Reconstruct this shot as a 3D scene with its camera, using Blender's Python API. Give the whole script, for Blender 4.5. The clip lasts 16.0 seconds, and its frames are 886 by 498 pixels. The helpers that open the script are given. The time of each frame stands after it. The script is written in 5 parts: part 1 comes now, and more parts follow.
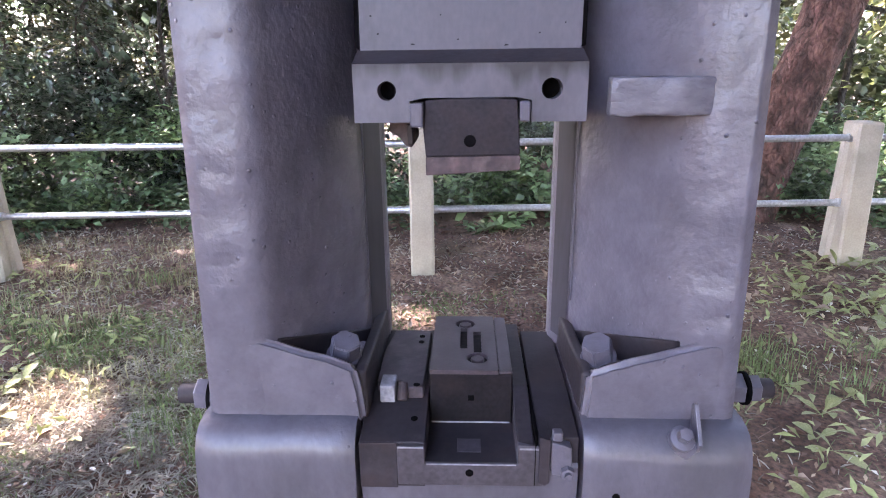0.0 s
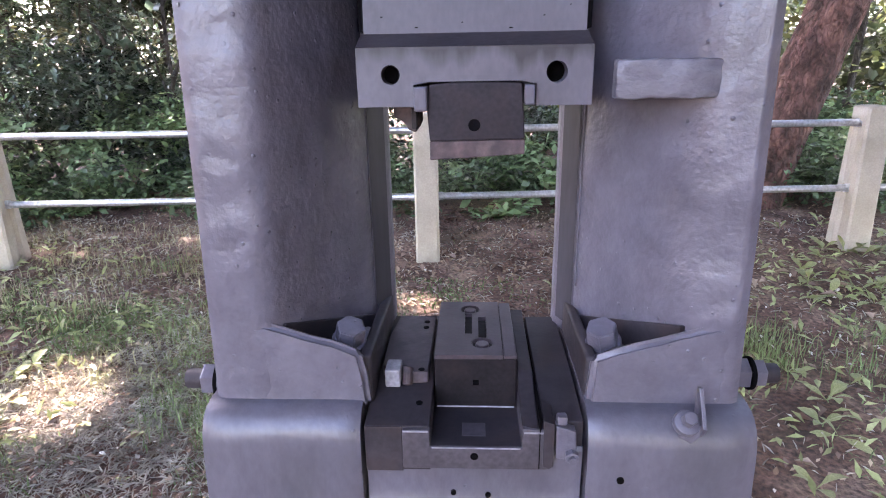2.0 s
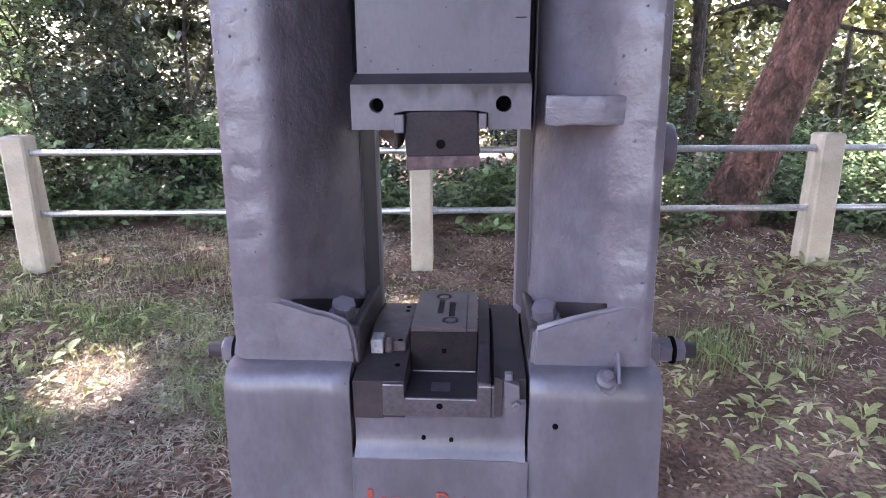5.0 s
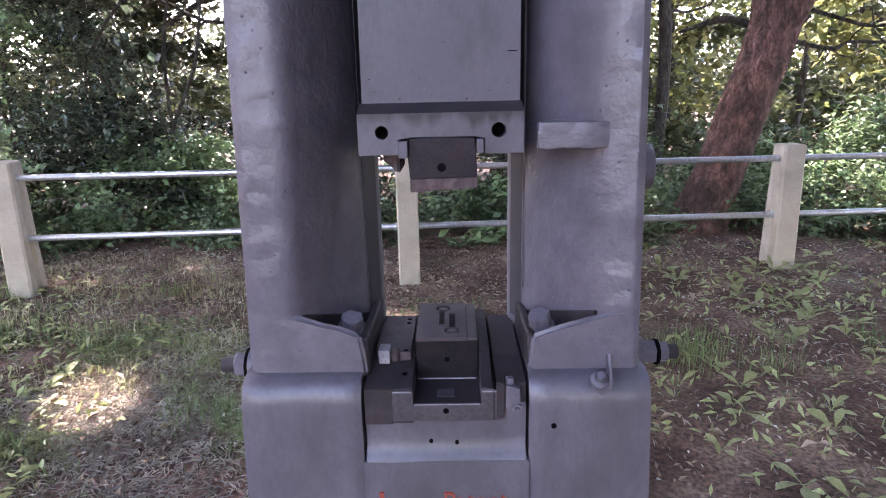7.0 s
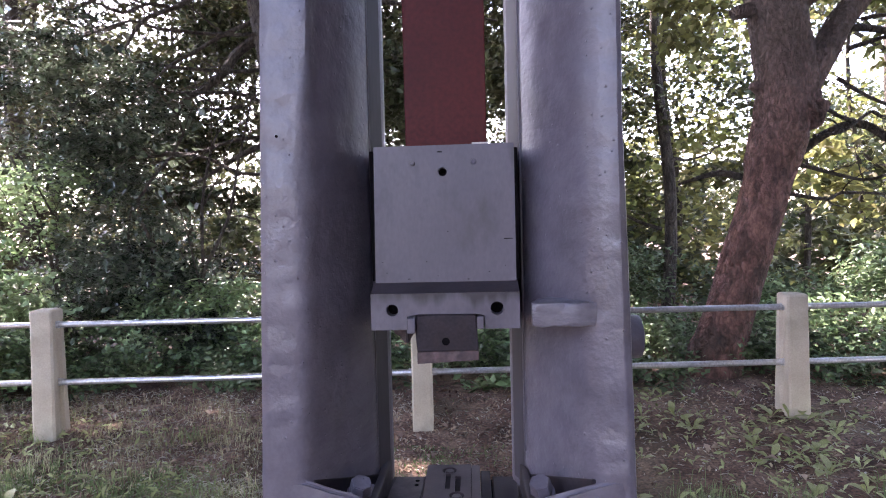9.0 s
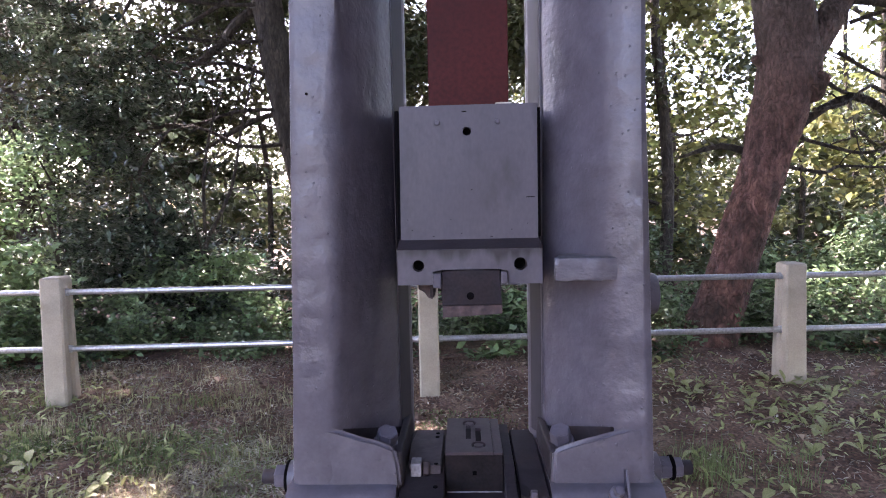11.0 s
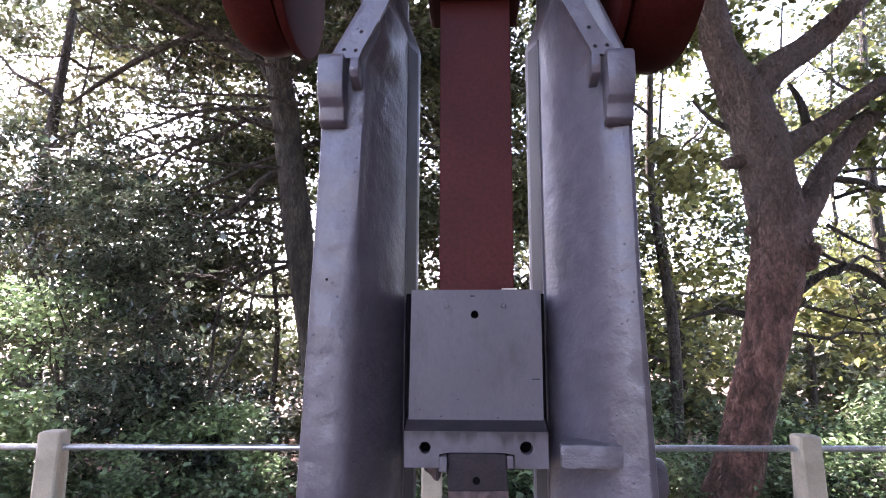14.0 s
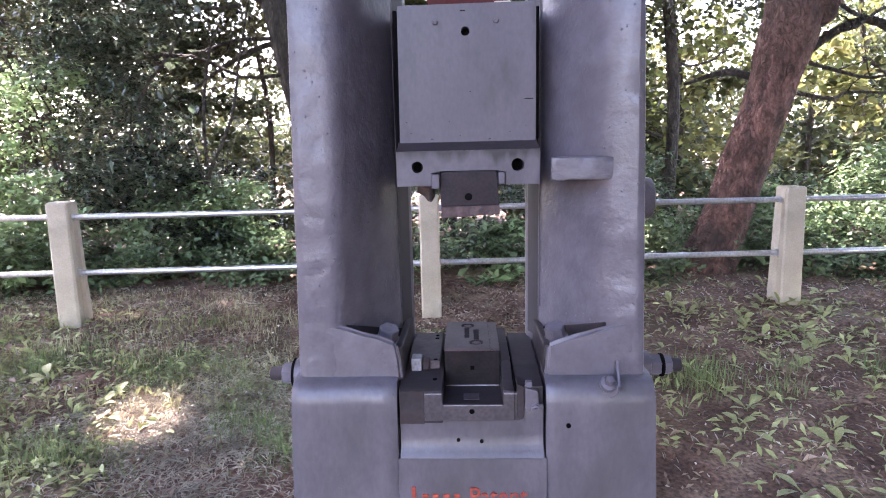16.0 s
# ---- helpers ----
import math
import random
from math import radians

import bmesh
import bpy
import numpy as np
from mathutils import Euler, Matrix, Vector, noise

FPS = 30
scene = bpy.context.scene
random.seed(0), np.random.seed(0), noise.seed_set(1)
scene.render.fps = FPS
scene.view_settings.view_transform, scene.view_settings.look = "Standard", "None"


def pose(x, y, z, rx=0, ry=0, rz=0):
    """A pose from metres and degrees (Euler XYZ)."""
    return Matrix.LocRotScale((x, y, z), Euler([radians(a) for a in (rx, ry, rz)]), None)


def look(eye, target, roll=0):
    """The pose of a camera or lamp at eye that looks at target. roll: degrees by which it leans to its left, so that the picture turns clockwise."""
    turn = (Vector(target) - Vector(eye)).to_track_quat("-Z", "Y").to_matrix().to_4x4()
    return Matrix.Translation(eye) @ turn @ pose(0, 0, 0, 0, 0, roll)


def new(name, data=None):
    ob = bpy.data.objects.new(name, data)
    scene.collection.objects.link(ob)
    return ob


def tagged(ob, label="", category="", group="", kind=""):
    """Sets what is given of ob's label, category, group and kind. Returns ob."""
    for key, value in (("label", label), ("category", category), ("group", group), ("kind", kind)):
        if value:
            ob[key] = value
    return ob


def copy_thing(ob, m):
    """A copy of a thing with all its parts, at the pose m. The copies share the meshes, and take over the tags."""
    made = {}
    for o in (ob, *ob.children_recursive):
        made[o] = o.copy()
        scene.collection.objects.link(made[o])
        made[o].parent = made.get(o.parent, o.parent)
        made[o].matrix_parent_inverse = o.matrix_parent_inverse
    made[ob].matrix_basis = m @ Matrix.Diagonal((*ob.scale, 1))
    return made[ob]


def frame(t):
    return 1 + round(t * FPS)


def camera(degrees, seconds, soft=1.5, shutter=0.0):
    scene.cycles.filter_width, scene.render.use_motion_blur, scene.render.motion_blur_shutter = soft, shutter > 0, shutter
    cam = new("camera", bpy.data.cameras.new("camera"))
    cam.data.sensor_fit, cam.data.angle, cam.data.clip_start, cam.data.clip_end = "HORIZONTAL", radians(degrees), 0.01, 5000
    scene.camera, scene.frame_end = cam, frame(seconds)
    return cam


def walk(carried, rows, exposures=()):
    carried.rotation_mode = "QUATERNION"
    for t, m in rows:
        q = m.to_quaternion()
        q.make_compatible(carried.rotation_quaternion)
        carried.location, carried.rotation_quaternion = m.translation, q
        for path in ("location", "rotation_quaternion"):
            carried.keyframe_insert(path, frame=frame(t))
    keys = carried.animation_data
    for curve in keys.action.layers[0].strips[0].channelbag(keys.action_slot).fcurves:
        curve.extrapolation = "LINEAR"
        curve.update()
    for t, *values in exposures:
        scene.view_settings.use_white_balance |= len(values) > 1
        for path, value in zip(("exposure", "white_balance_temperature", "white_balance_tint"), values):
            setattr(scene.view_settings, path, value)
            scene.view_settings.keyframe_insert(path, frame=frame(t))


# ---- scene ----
cam = camera(73.7, 16.0, soft=1.1)
PATH = [
    (0, (0.043, -0.012, 1.496), (-0.038, 1.901, 0.92), -0.7),
    (0.5, (0.043, -0.018, 1.493), (-0.041, 1.897, 0.921), -0.9),
    (1, (0.041, -0.01, 1.486), (-0.048, 1.904, 0.912), -1.0),
    (1.5, (0.041, -0.008, 1.488), (-0.056, 1.901, 0.901), -1.0),
    (2, (0.045, -0.013, 1.489), (-0.054, 1.887, 0.874), -1.0),
    (2.5, (0.051, -0.019, 1.493), (-0.049, 1.884, 0.884), -1.1),
    (3, (0.066, -0.044, 1.484), (-0.03, 1.861, 0.882), -0.9),
    (3.5, (0.099, -0.165, 1.514), (0.004, 1.744, 0.925), -0.5),
    (4, (0.097, -0.275, 1.532), (-0.011, 1.638, 0.956), -0.3),
    (4.2, (0.119, -0.311, 1.516), (-0.025, 1.608, 0.97), -0.4),
    (6.3, (0.179, -0.51, 1.56), (0.122, 1.415, 1.019), -0.2),
    (6.5, (0.152, -0.53, 1.579), (0.097, 1.397, 1.044), -0.1),
    (7, (0.084, -0.544, 1.567), (0.048, 1.391, 1.063), -1.3),
    (7.5, (0.09, -0.586, 1.597), (0.075, 1.369, 1.175), -1.5),
    (8, (0.142, -0.661, 1.663), (0.123, 1.313, 1.345), -1.3),
    (8.5, (0.157, -0.707, 1.72), (0.112, 1.283, 1.529), -1.4),
    (8.6, (0.149, -0.724, 1.72), (0.093, 1.269, 1.566), -1.3),
    (9, (0.147, -0.719, 1.753), (0.052, 1.277, 1.674), -1.4),
    (11.3, (0.022, -0.798, 1.676), (-0.046, 1.195, 1.521), -1.2),
    (11.5, (0.029, -0.803, 1.679), (-0.046, 1.193, 1.578), -1.3),
    (12, (0.026, -0.813, 1.693), (-0.035, 1.186, 1.677), -1.2),
    (12.5, (0.021, -0.838, 1.75), (-0.036, 1.159, 1.837), -1.0),
    (13, (0.023, -0.866, 1.79), (-0.035, 1.123, 1.983), -0.6),
    (13.5, (0.024, -0.888, 1.804), (-0.053, 1.09, 2.086), -0.2),
    (14, (0.023, -0.904, 1.818), (-0.062, 1.067, 2.149), 0.2),
    (14.5, (0.023, -0.873, 1.736), (-0.074, 1.111, 1.968), 0.2),
    (15, (0.014, -0.852, 1.621), (-0.085, 1.145, 1.644), 0.1),
    (15.5, (0.03, -0.85, 1.538), (-0.068, 1.141, 1.368), -0.7),
    (16, (0.044, -0.852, 1.528), (-0.04, 1.117, 1.187), -1.4),
]
walk(cam, [(t, look(eye, target, roll)) for t, eye, target, roll in PATH], [(0.0, 4.55, 7250, 29), (4.0, 4.50, 7250, 29), (7.0, 4.06, 7250, 30), (7.5, 3.90, 7200, 31), (8.0, 3.63, 7200, 32), (8.5, 3.48, 7200, 32), (9.0, 3.83, 7200, 33), (11.5, 3.68, 7150, 33), (12.0, 3.73, 7150, 33), (12.5, 3.78, 7150, 32), (14.0, 3.80, 7100, 32), (15.0, 3.78, 7200, 32), (15.5, 4.18, 7200, 31), (16.0, 4.33, 7200, 30)])

# ---- world, sun ----
SUN_DIR = Vector((-0.42, 0.50, 0.757)).normalized()
world = bpy.data.worlds.new("sky")
scene.world = world
world.use_nodes = True
wn = world.node_tree.nodes
sky = wn.new("ShaderNodeTexSky")
sky.sky_type = "NISHITA"
sky.sun_disc = False
sky.sun_elevation = math.asin(SUN_DIR.z)
sky.sun_rotation = math.atan2(SUN_DIR.x, SUN_DIR.y)
sky.air_density, sky.dust_density, sky.ozone_density = 1.0, 1.2, 1.0
world.node_tree.links.new(sky.outputs[0], wn["Background"].inputs[0])
wn["Background"].inputs[1].default_value = 0.15
sun = new("sun", bpy.data.lights.new("sun", "SUN"))
sun.data.energy, sun.data.angle, sun.data.color = 3.0, radians(1.0), (1.0, 1.0, 0.99)
sun.matrix_world = look(tuple(SUN_DIR * 60), (0, 0, 0))


# ---- materials ----
def mat(name, colors, rough=0.6, metal=0.0, scale=6.0, fine=60.0, bump=0.2, bump_dist=0.01, spec=0.5, island=0.0, translucent=0.0,
        stain=None, stain_amount=0.0, stain_scale=2.0, dark_grain=0.25, stretch=1.0, dots=0.0, stain_rough=0.55, fine_bump=0.35, aloft=None, cracks=0.0, runs=None):
    """Two colours mixed by coarse noise, grain on top, optional stains, bump at two scales."""
    m = bpy.data.materials.new(name)
    m.use_nodes = True
    nt = m.node_tree
    n, l = nt.nodes, nt.links
    b = n["Principled BSDF"]
    geo = n.new("ShaderNodeTexCoord")
    coarse = n.new("ShaderNodeTexNoise")
    coarse.inputs["Scale"].default_value, coarse.inputs["Detail"].default_value = scale, 6
    grain = n.new("ShaderNodeTexNoise")
    grain.inputs["Scale"].default_value, grain.inputs["Detail"].default_value = fine, 4
    mp = n.new("ShaderNodeMapping")
    mp.inputs["Scale"].default_value = (1, 1, stretch)
    l.new(geo.outputs["Object"], mp.inputs["Vector"])
    for t in (coarse, grain):
        l.new(mp.outputs[0], t.inputs["Vector"])
    ramp = n.new("ShaderNodeValToRGB")
    ramp.color_ramp.elements[0].position, ramp.color_ramp.elements[1].position = 0.35, 0.65
    ramp.color_ramp.elements[0].color, ramp.color_ramp.elements[1].color = (*colors[0], 1), (*colors[-1], 1)
    if len(colors) == 3:
        e = ramp.color_ramp.elements.new(0.5)
        e.color = (*colors[1], 1)
    l.new(coarse.outputs["Fac"], ramp.inputs[0])
    color = ramp.outputs[0]
    gr = n.new("ShaderNodeMapRange")
    gr.inputs["From Min"].default_value, gr.inputs["From Max"].default_value = 0.3, 0.7
    gr.inputs["To Min"].default_value, gr.inputs["To Max"].default_value = 1.0 - dark_grain, 1.0 + dark_grain
    l.new(grain.outputs["Fac"], gr.inputs["Value"])
    mul = n.new("ShaderNodeVectorMath")
    mul.operation = "SCALE"
    l.new(color, mul.inputs[0])
    l.new(gr.outputs[0], mul.inputs["Scale"])
    color = mul.outputs[0]
    if stain:
        sn = n.new("ShaderNodeTexNoise")
        sn.inputs["Scale"].default_value, sn.inputs["Detail"].default_value, sn.inputs["Roughness"].default_value = stain_scale, 6, stain_rough
        l.new(mp.outputs[0], sn.inputs["Vector"])
        sr = n.new("ShaderNodeMapRange")
        sr.inputs["From Min"].default_value, sr.inputs["From Max"].default_value = 0.52, 0.68
        sr.inputs["To Max"].default_value = stain_amount
        l.new(sn.outputs["Fac"], sr.inputs["Value"])
        mx = n.new("ShaderNodeMix")
        mx.data_type = "RGBA"
        l.new(sr.outputs[0], mx.inputs["Factor"])
        l.new(color, mx.inputs[6])
        mx.inputs[7].default_value = (*stain, 1)
        color = mx.outputs[2]
    crack = None
    if cracks:
        cm = n.new("ShaderNodeMapping")
        cm.inputs["Scale"].default_value = (1, 1, 0.35)
        wv = n.new("ShaderNodeVectorMath")
        wv.operation = "MULTIPLY_ADD"
        wv.inputs[1].default_value = (0.3, 0.3, 0.3)
        l.new(coarse.outputs["Color"], wv.inputs[0])
        l.new(geo.outputs["Object"], wv.inputs[2])
        l.new(wv.outputs[0], cm.inputs["Vector"])
        cv = n.new("ShaderNodeTexVoronoi")
        cv.feature = "DISTANCE_TO_EDGE"
        cv.inputs["Scale"].default_value = cracks
        l.new(cm.outputs[0], cv.inputs["Vector"])
        cr = n.new("ShaderNodeMapRange")
        cr.inputs["From Max"].default_value = 0.16
        l.new(cv.outputs["Distance"], cr.inputs["Value"])
        crack = cr.outputs[0]
        ck = n.new("ShaderNodeMapRange")
        ck.inputs["To Min"].default_value, ck.inputs["To Max"].default_value = 0.72, 1.0
        l.new(crack, ck.inputs["Value"])
        cs = n.new("ShaderNodeVectorMath")
        cs.operation = "SCALE"
        l.new(color, cs.inputs[0])
        l.new(ck.outputs[0], cs.inputs["Scale"])
        color = cs.outputs[0]
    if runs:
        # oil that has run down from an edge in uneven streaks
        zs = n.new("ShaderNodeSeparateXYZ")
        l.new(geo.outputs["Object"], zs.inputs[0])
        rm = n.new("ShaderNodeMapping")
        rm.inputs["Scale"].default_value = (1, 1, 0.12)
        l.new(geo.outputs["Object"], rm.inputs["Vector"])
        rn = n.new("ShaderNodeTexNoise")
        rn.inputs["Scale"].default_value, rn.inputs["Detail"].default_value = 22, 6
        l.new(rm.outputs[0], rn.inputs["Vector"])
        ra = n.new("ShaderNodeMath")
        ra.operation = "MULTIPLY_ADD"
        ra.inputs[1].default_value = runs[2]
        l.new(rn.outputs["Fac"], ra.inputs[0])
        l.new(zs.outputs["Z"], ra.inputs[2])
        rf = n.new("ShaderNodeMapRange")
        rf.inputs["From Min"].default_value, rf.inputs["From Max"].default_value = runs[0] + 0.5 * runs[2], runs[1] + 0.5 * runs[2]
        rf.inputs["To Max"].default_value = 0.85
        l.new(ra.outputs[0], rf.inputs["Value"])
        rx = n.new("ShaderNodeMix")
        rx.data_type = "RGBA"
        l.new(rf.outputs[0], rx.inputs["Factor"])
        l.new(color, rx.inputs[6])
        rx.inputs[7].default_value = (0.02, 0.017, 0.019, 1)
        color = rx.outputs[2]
    # colour blends to a second tone with height
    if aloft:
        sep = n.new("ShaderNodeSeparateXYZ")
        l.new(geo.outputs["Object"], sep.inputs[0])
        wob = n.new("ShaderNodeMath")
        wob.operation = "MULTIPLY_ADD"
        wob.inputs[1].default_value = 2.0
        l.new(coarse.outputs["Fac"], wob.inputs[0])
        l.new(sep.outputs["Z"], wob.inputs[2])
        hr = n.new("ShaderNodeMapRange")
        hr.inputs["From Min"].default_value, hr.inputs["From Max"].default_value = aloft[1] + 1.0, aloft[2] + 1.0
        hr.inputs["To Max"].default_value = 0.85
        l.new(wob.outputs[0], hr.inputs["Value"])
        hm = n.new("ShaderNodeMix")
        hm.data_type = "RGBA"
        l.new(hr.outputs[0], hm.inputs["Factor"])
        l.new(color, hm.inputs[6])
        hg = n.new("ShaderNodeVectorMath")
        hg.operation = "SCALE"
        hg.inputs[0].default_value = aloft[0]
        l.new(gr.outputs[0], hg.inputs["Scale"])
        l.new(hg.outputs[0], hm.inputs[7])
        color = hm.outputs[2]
    if island:
        gi = n.new("ShaderNodeNewGeometry")
        hs = n.new("ShaderNodeHueSaturation")
        mr = n.new("ShaderNodeMapRange")
        mr.inputs["To Min"].default_value, mr.inputs["To Max"].default_value = 1 - island, 1 + island
        mh = n.new("ShaderNodeMapRange")
        mh.inputs["To Min"].default_value, mh.inputs["To Max"].default_value = 0.5 - 0.05 * island, 0.5 + 0.03 * island
        l.new(gi.outputs["Random Per Island"], mr.inputs["Value"])
        l.new(gi.outputs["Random Per Island"], mh.inputs["Value"])
        l.new(mr.outputs[0], hs.inputs["Value"])
        l.new(mh.outputs[0], hs.inputs["Hue"])
        l.new(color, hs.inputs["Color"])
        color = hs.outputs[0]
    l.new(color, b.inputs["Base Color"])
    b.inputs["Metallic"].default_value = metal
    b.inputs["Specular IOR Level"].default_value = spec
    rr = n.new("ShaderNodeMapRange")
    rr.inputs["To Min"].default_value, rr.inputs["To Max"].default_value = max(0.05, rough - 0.14), min(1, rough + 0.14)
    l.new(grain.outputs["Fac"], rr.inputs["Value"])
    l.new(rr.outputs[0], b.inputs["Roughness"])
    if bump:
        add = n.new("ShaderNodeMath")
        add.operation = "MULTIPLY_ADD"
        add.inputs[1].default_value = fine_bump
        l.new(grain.outputs["Fac"], add.inputs[0])
        l.new(coarse.outputs["Fac"], add.inputs[2])
        height = add.outputs[0]
        if crack:
            hc = n.new("ShaderNodeMath")
            hc.operation = "MULTIPLY_ADD"
            hc.inputs[1].default_value = 0.3
            l.new(crack, hc.inputs[0])
            l.new(height, hc.inputs[2])
            height = hc.outputs[0]
        if dots:
            vo = n.new("ShaderNodeTexVoronoi")
            vo.inputs["Scale"].default_value = 24
            l.new(geo.outputs["Object"], vo.inputs["Vector"])
            near = n.new("ShaderNodeMapRange")
            near.inputs["From Min"].default_value, near.inputs["From Max"].default_value = 0.04, 0.12
            near.inputs["To Min"].default_value, near.inputs["To Max"].default_value = dots, 0.0
            l.new(vo.outputs["Distance"], near.inputs["Value"])
            dm = n.new("ShaderNodeTexNoise")
            dm.inputs["Scale"].default_value = 2.3
            l.new(geo.outputs["Object"], dm.inputs["Vector"])
            mask = n.new("ShaderNodeMapRange")
            mask.inputs["From Min"].default_value, mask.inputs["From Max"].default_value = 0.43, 0.57
            l.new(dm.outputs["Fac"], mask.inputs["Value"])
            ma = n.new("ShaderNodeMath")
            ma.operation = "MULTIPLY_ADD"
            l.new(near.outputs[0], ma.inputs[0])
            l.new(mask.outputs[0], ma.inputs[1])
            l.new(height, ma.inputs[2])
            height = ma.outputs[0]
        bp = n.new("ShaderNodeBump")
        bp.inputs["Strength"].default_value, bp.inputs["Distance"].default_value = bump, bump_dist
        l.new(height, bp.inputs["Height"])
        l.new(bp.outputs[0], b.inputs["Normal"])
    if translucent:
        tr = n.new("ShaderNodeBsdfTranslucent")
        l.new(color, tr.inputs["Color"])
        ms = n.new("ShaderNodeMixShader")
        ms.inputs[0].default_value = translucent
        l.new(b.outputs[0], ms.inputs[1])
        l.new(tr.outputs[0], ms.inputs[2])
        l.new(ms.outputs[0], n["Material Output"].inputs["Surface"])
    return m


M_PAINT = mat("grey_paint", [(0.094, 0.083, 0.101), (0.120, 0.106, 0.127)], 0.36, 0.0, 13, 65, 0.62, 0.014, spec=0.55, fine_bump=0.2, stain=(0.058, 0.052, 0.058), stain_amount=0.45, stain_scale=2.0, dark_grain=0.07, dots=0.55)
M_BASE = mat("dirty_grey_paint", [(0.080, 0.071, 0.086), (0.108, 0.095, 0.114)], 0.37, 0.0, 12, 65, 0.45, 0.012, spec=0.52, fine_bump=0.2, stain=(0.060, 0.055, 0.058), stain_amount=0.55, stain_scale=4.0, dark_grain=0.09, stretch=0.5, dots=0.3)
M_PAD = mat("pale_cast_paint", [(0.100, 0.089, 0.104), (0.150, 0.135, 0.150)], 0.42, 0.0, 18, 60, 0.6, 0.014, spec=0.5, dark_grain=0.08, stretch=2.0)
M_RAM = mat("light_grey_paint", [(0.080, 0.071, 0.087), (0.100, 0.089, 0.107)], 0.45, 0.0, 5, 80, 0.25, 0.004, spec=0.4, stain=(0.054, 0.048, 0.054), stain_amount=0.8, stain_scale=6, dark_grain=0.08, stretch=0.5, stain_rough=0.65)
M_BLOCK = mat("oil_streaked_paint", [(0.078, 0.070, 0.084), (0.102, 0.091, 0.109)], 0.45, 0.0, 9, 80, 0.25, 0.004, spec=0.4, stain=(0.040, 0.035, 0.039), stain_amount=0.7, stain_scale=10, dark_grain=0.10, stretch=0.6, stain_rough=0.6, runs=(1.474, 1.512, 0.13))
# steel of the lower die sides, coloured darker for the shade in the slot
M_DIE_LOW = mat("shaded_die_steel", [(0.009, 0.0075, 0.0085), (0.016, 0.0125, 0.014)], 0.6, 0.0, 8, 90, 0.3, 0.004, spec=0.12, stain=(0.03, 0.019, 0.018), stain_amount=0.4, stain_scale=12)
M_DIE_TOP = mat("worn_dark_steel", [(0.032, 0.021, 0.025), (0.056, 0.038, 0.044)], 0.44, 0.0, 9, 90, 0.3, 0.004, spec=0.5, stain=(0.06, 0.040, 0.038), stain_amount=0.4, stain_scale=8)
M_PALE = mat("bare_pale_steel", [(0.17, 0.155, 0.165), (0.30, 0.28, 0.29)], 0.45, 0.0, 30, 90, 0.3, 0.003, spec=0.5)
M_DIE = mat("dark_steel", [(0.018, 0.0138, 0.0165), (0.030, 0.0225, 0.0265)], 0.62, 0.0, 8, 90, 0.3, 0.004, spec=0.2, stain=(0.04, 0.024, 0.022), stain_amount=0.4, stain_scale=9)
M_RUST = mat("rusty_steel", [(0.034, 0.022, 0.023), (0.092, 0.054, 0.053)], 0.7, 0.1, 22, 90, 0.5, 0.005, stain=(0.16, 0.12, 0.11), stain_amount=0.5, stain_scale=30)
M_WEAR = mat("brown_worn_steel", [(0.038, 0.027, 0.031), (0.078, 0.058, 0.062)], 0.55, 0.0, 14, 90, 0.5, 0.004, spec=0.35, stain=(0.11, 0.09, 0.09), stain_amount=0.5, stain_scale=16)
# dark stained bed paint, its tone lowered for shade of ram and columns
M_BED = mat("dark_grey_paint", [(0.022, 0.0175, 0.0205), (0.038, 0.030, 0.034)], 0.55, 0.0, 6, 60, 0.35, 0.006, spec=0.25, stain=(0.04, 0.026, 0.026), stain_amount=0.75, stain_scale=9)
M_RED = mat("red_oxide_paint", [(0.053, 0.0085, 0.008), (0.072, 0.0118, 0.0108)], 0.56, 0.0, 3, 60, 0.15, 0.003, spec=0.17)
M_DRUM = mat("dark_red_paint", [(0.050, 0.0085, 0.008), (0.068, 0.012, 0.011)], 0.68, 0.0, 3, 60, 0.15, 0.003, spec=0.10)
M_SLIDE = mat("shaded_slideway", [(0.030, 0.027, 0.032), (0.046, 0.041, 0.048)], 0.5, 0.0, 6, 60, 0.1, 0.002, spec=0.25, stretch=0.2)
M_HOLD = mat("worn_grey_paint", [(0.046, 0.038, 0.044), (0.070, 0.058, 0.066)], 0.45, 0.0, 9, 70, 0.3, 0.005, spec=0.4, stain=(0.045, 0.033, 0.034), stain_amount=0.5, stain_scale=6)
M_LETTER = mat("red_letter_paint", [(0.26, 0.04, 0.03), (0.38, 0.07, 0.045)], 0.5, 0, 30, 90, 0.2, 0.002)
M_CONC = mat("concrete", [(0.38, 0.325, 0.255), (0.46, 0.40, 0.32)], 0.9, 0, 4, 90, 0.4, 0.004, dark_grain=0.10, stain=(0.20, 0.19, 0.13), stain_amount=0.5, stain_scale=3)
M_RAIL = mat("galvanised_steel", [(0.48, 0.49, 0.52), (0.60, 0.61, 0.64)], 0.35, 0.85, 5, 60, 0.1, 0.002)
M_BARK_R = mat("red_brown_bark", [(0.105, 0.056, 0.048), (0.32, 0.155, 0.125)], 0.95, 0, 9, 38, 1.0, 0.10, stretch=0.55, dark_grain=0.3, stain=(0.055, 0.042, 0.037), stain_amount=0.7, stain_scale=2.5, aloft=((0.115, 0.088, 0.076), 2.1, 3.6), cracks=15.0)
M_BARK = mat("grey_brown_bark", [(0.034, 0.027, 0.022), (0.080, 0.066, 0.053)], 0.95, 0, 10, 40, 1.0, 0.06, stretch=0.3, dark_grain=0.35, cracks=14.0)
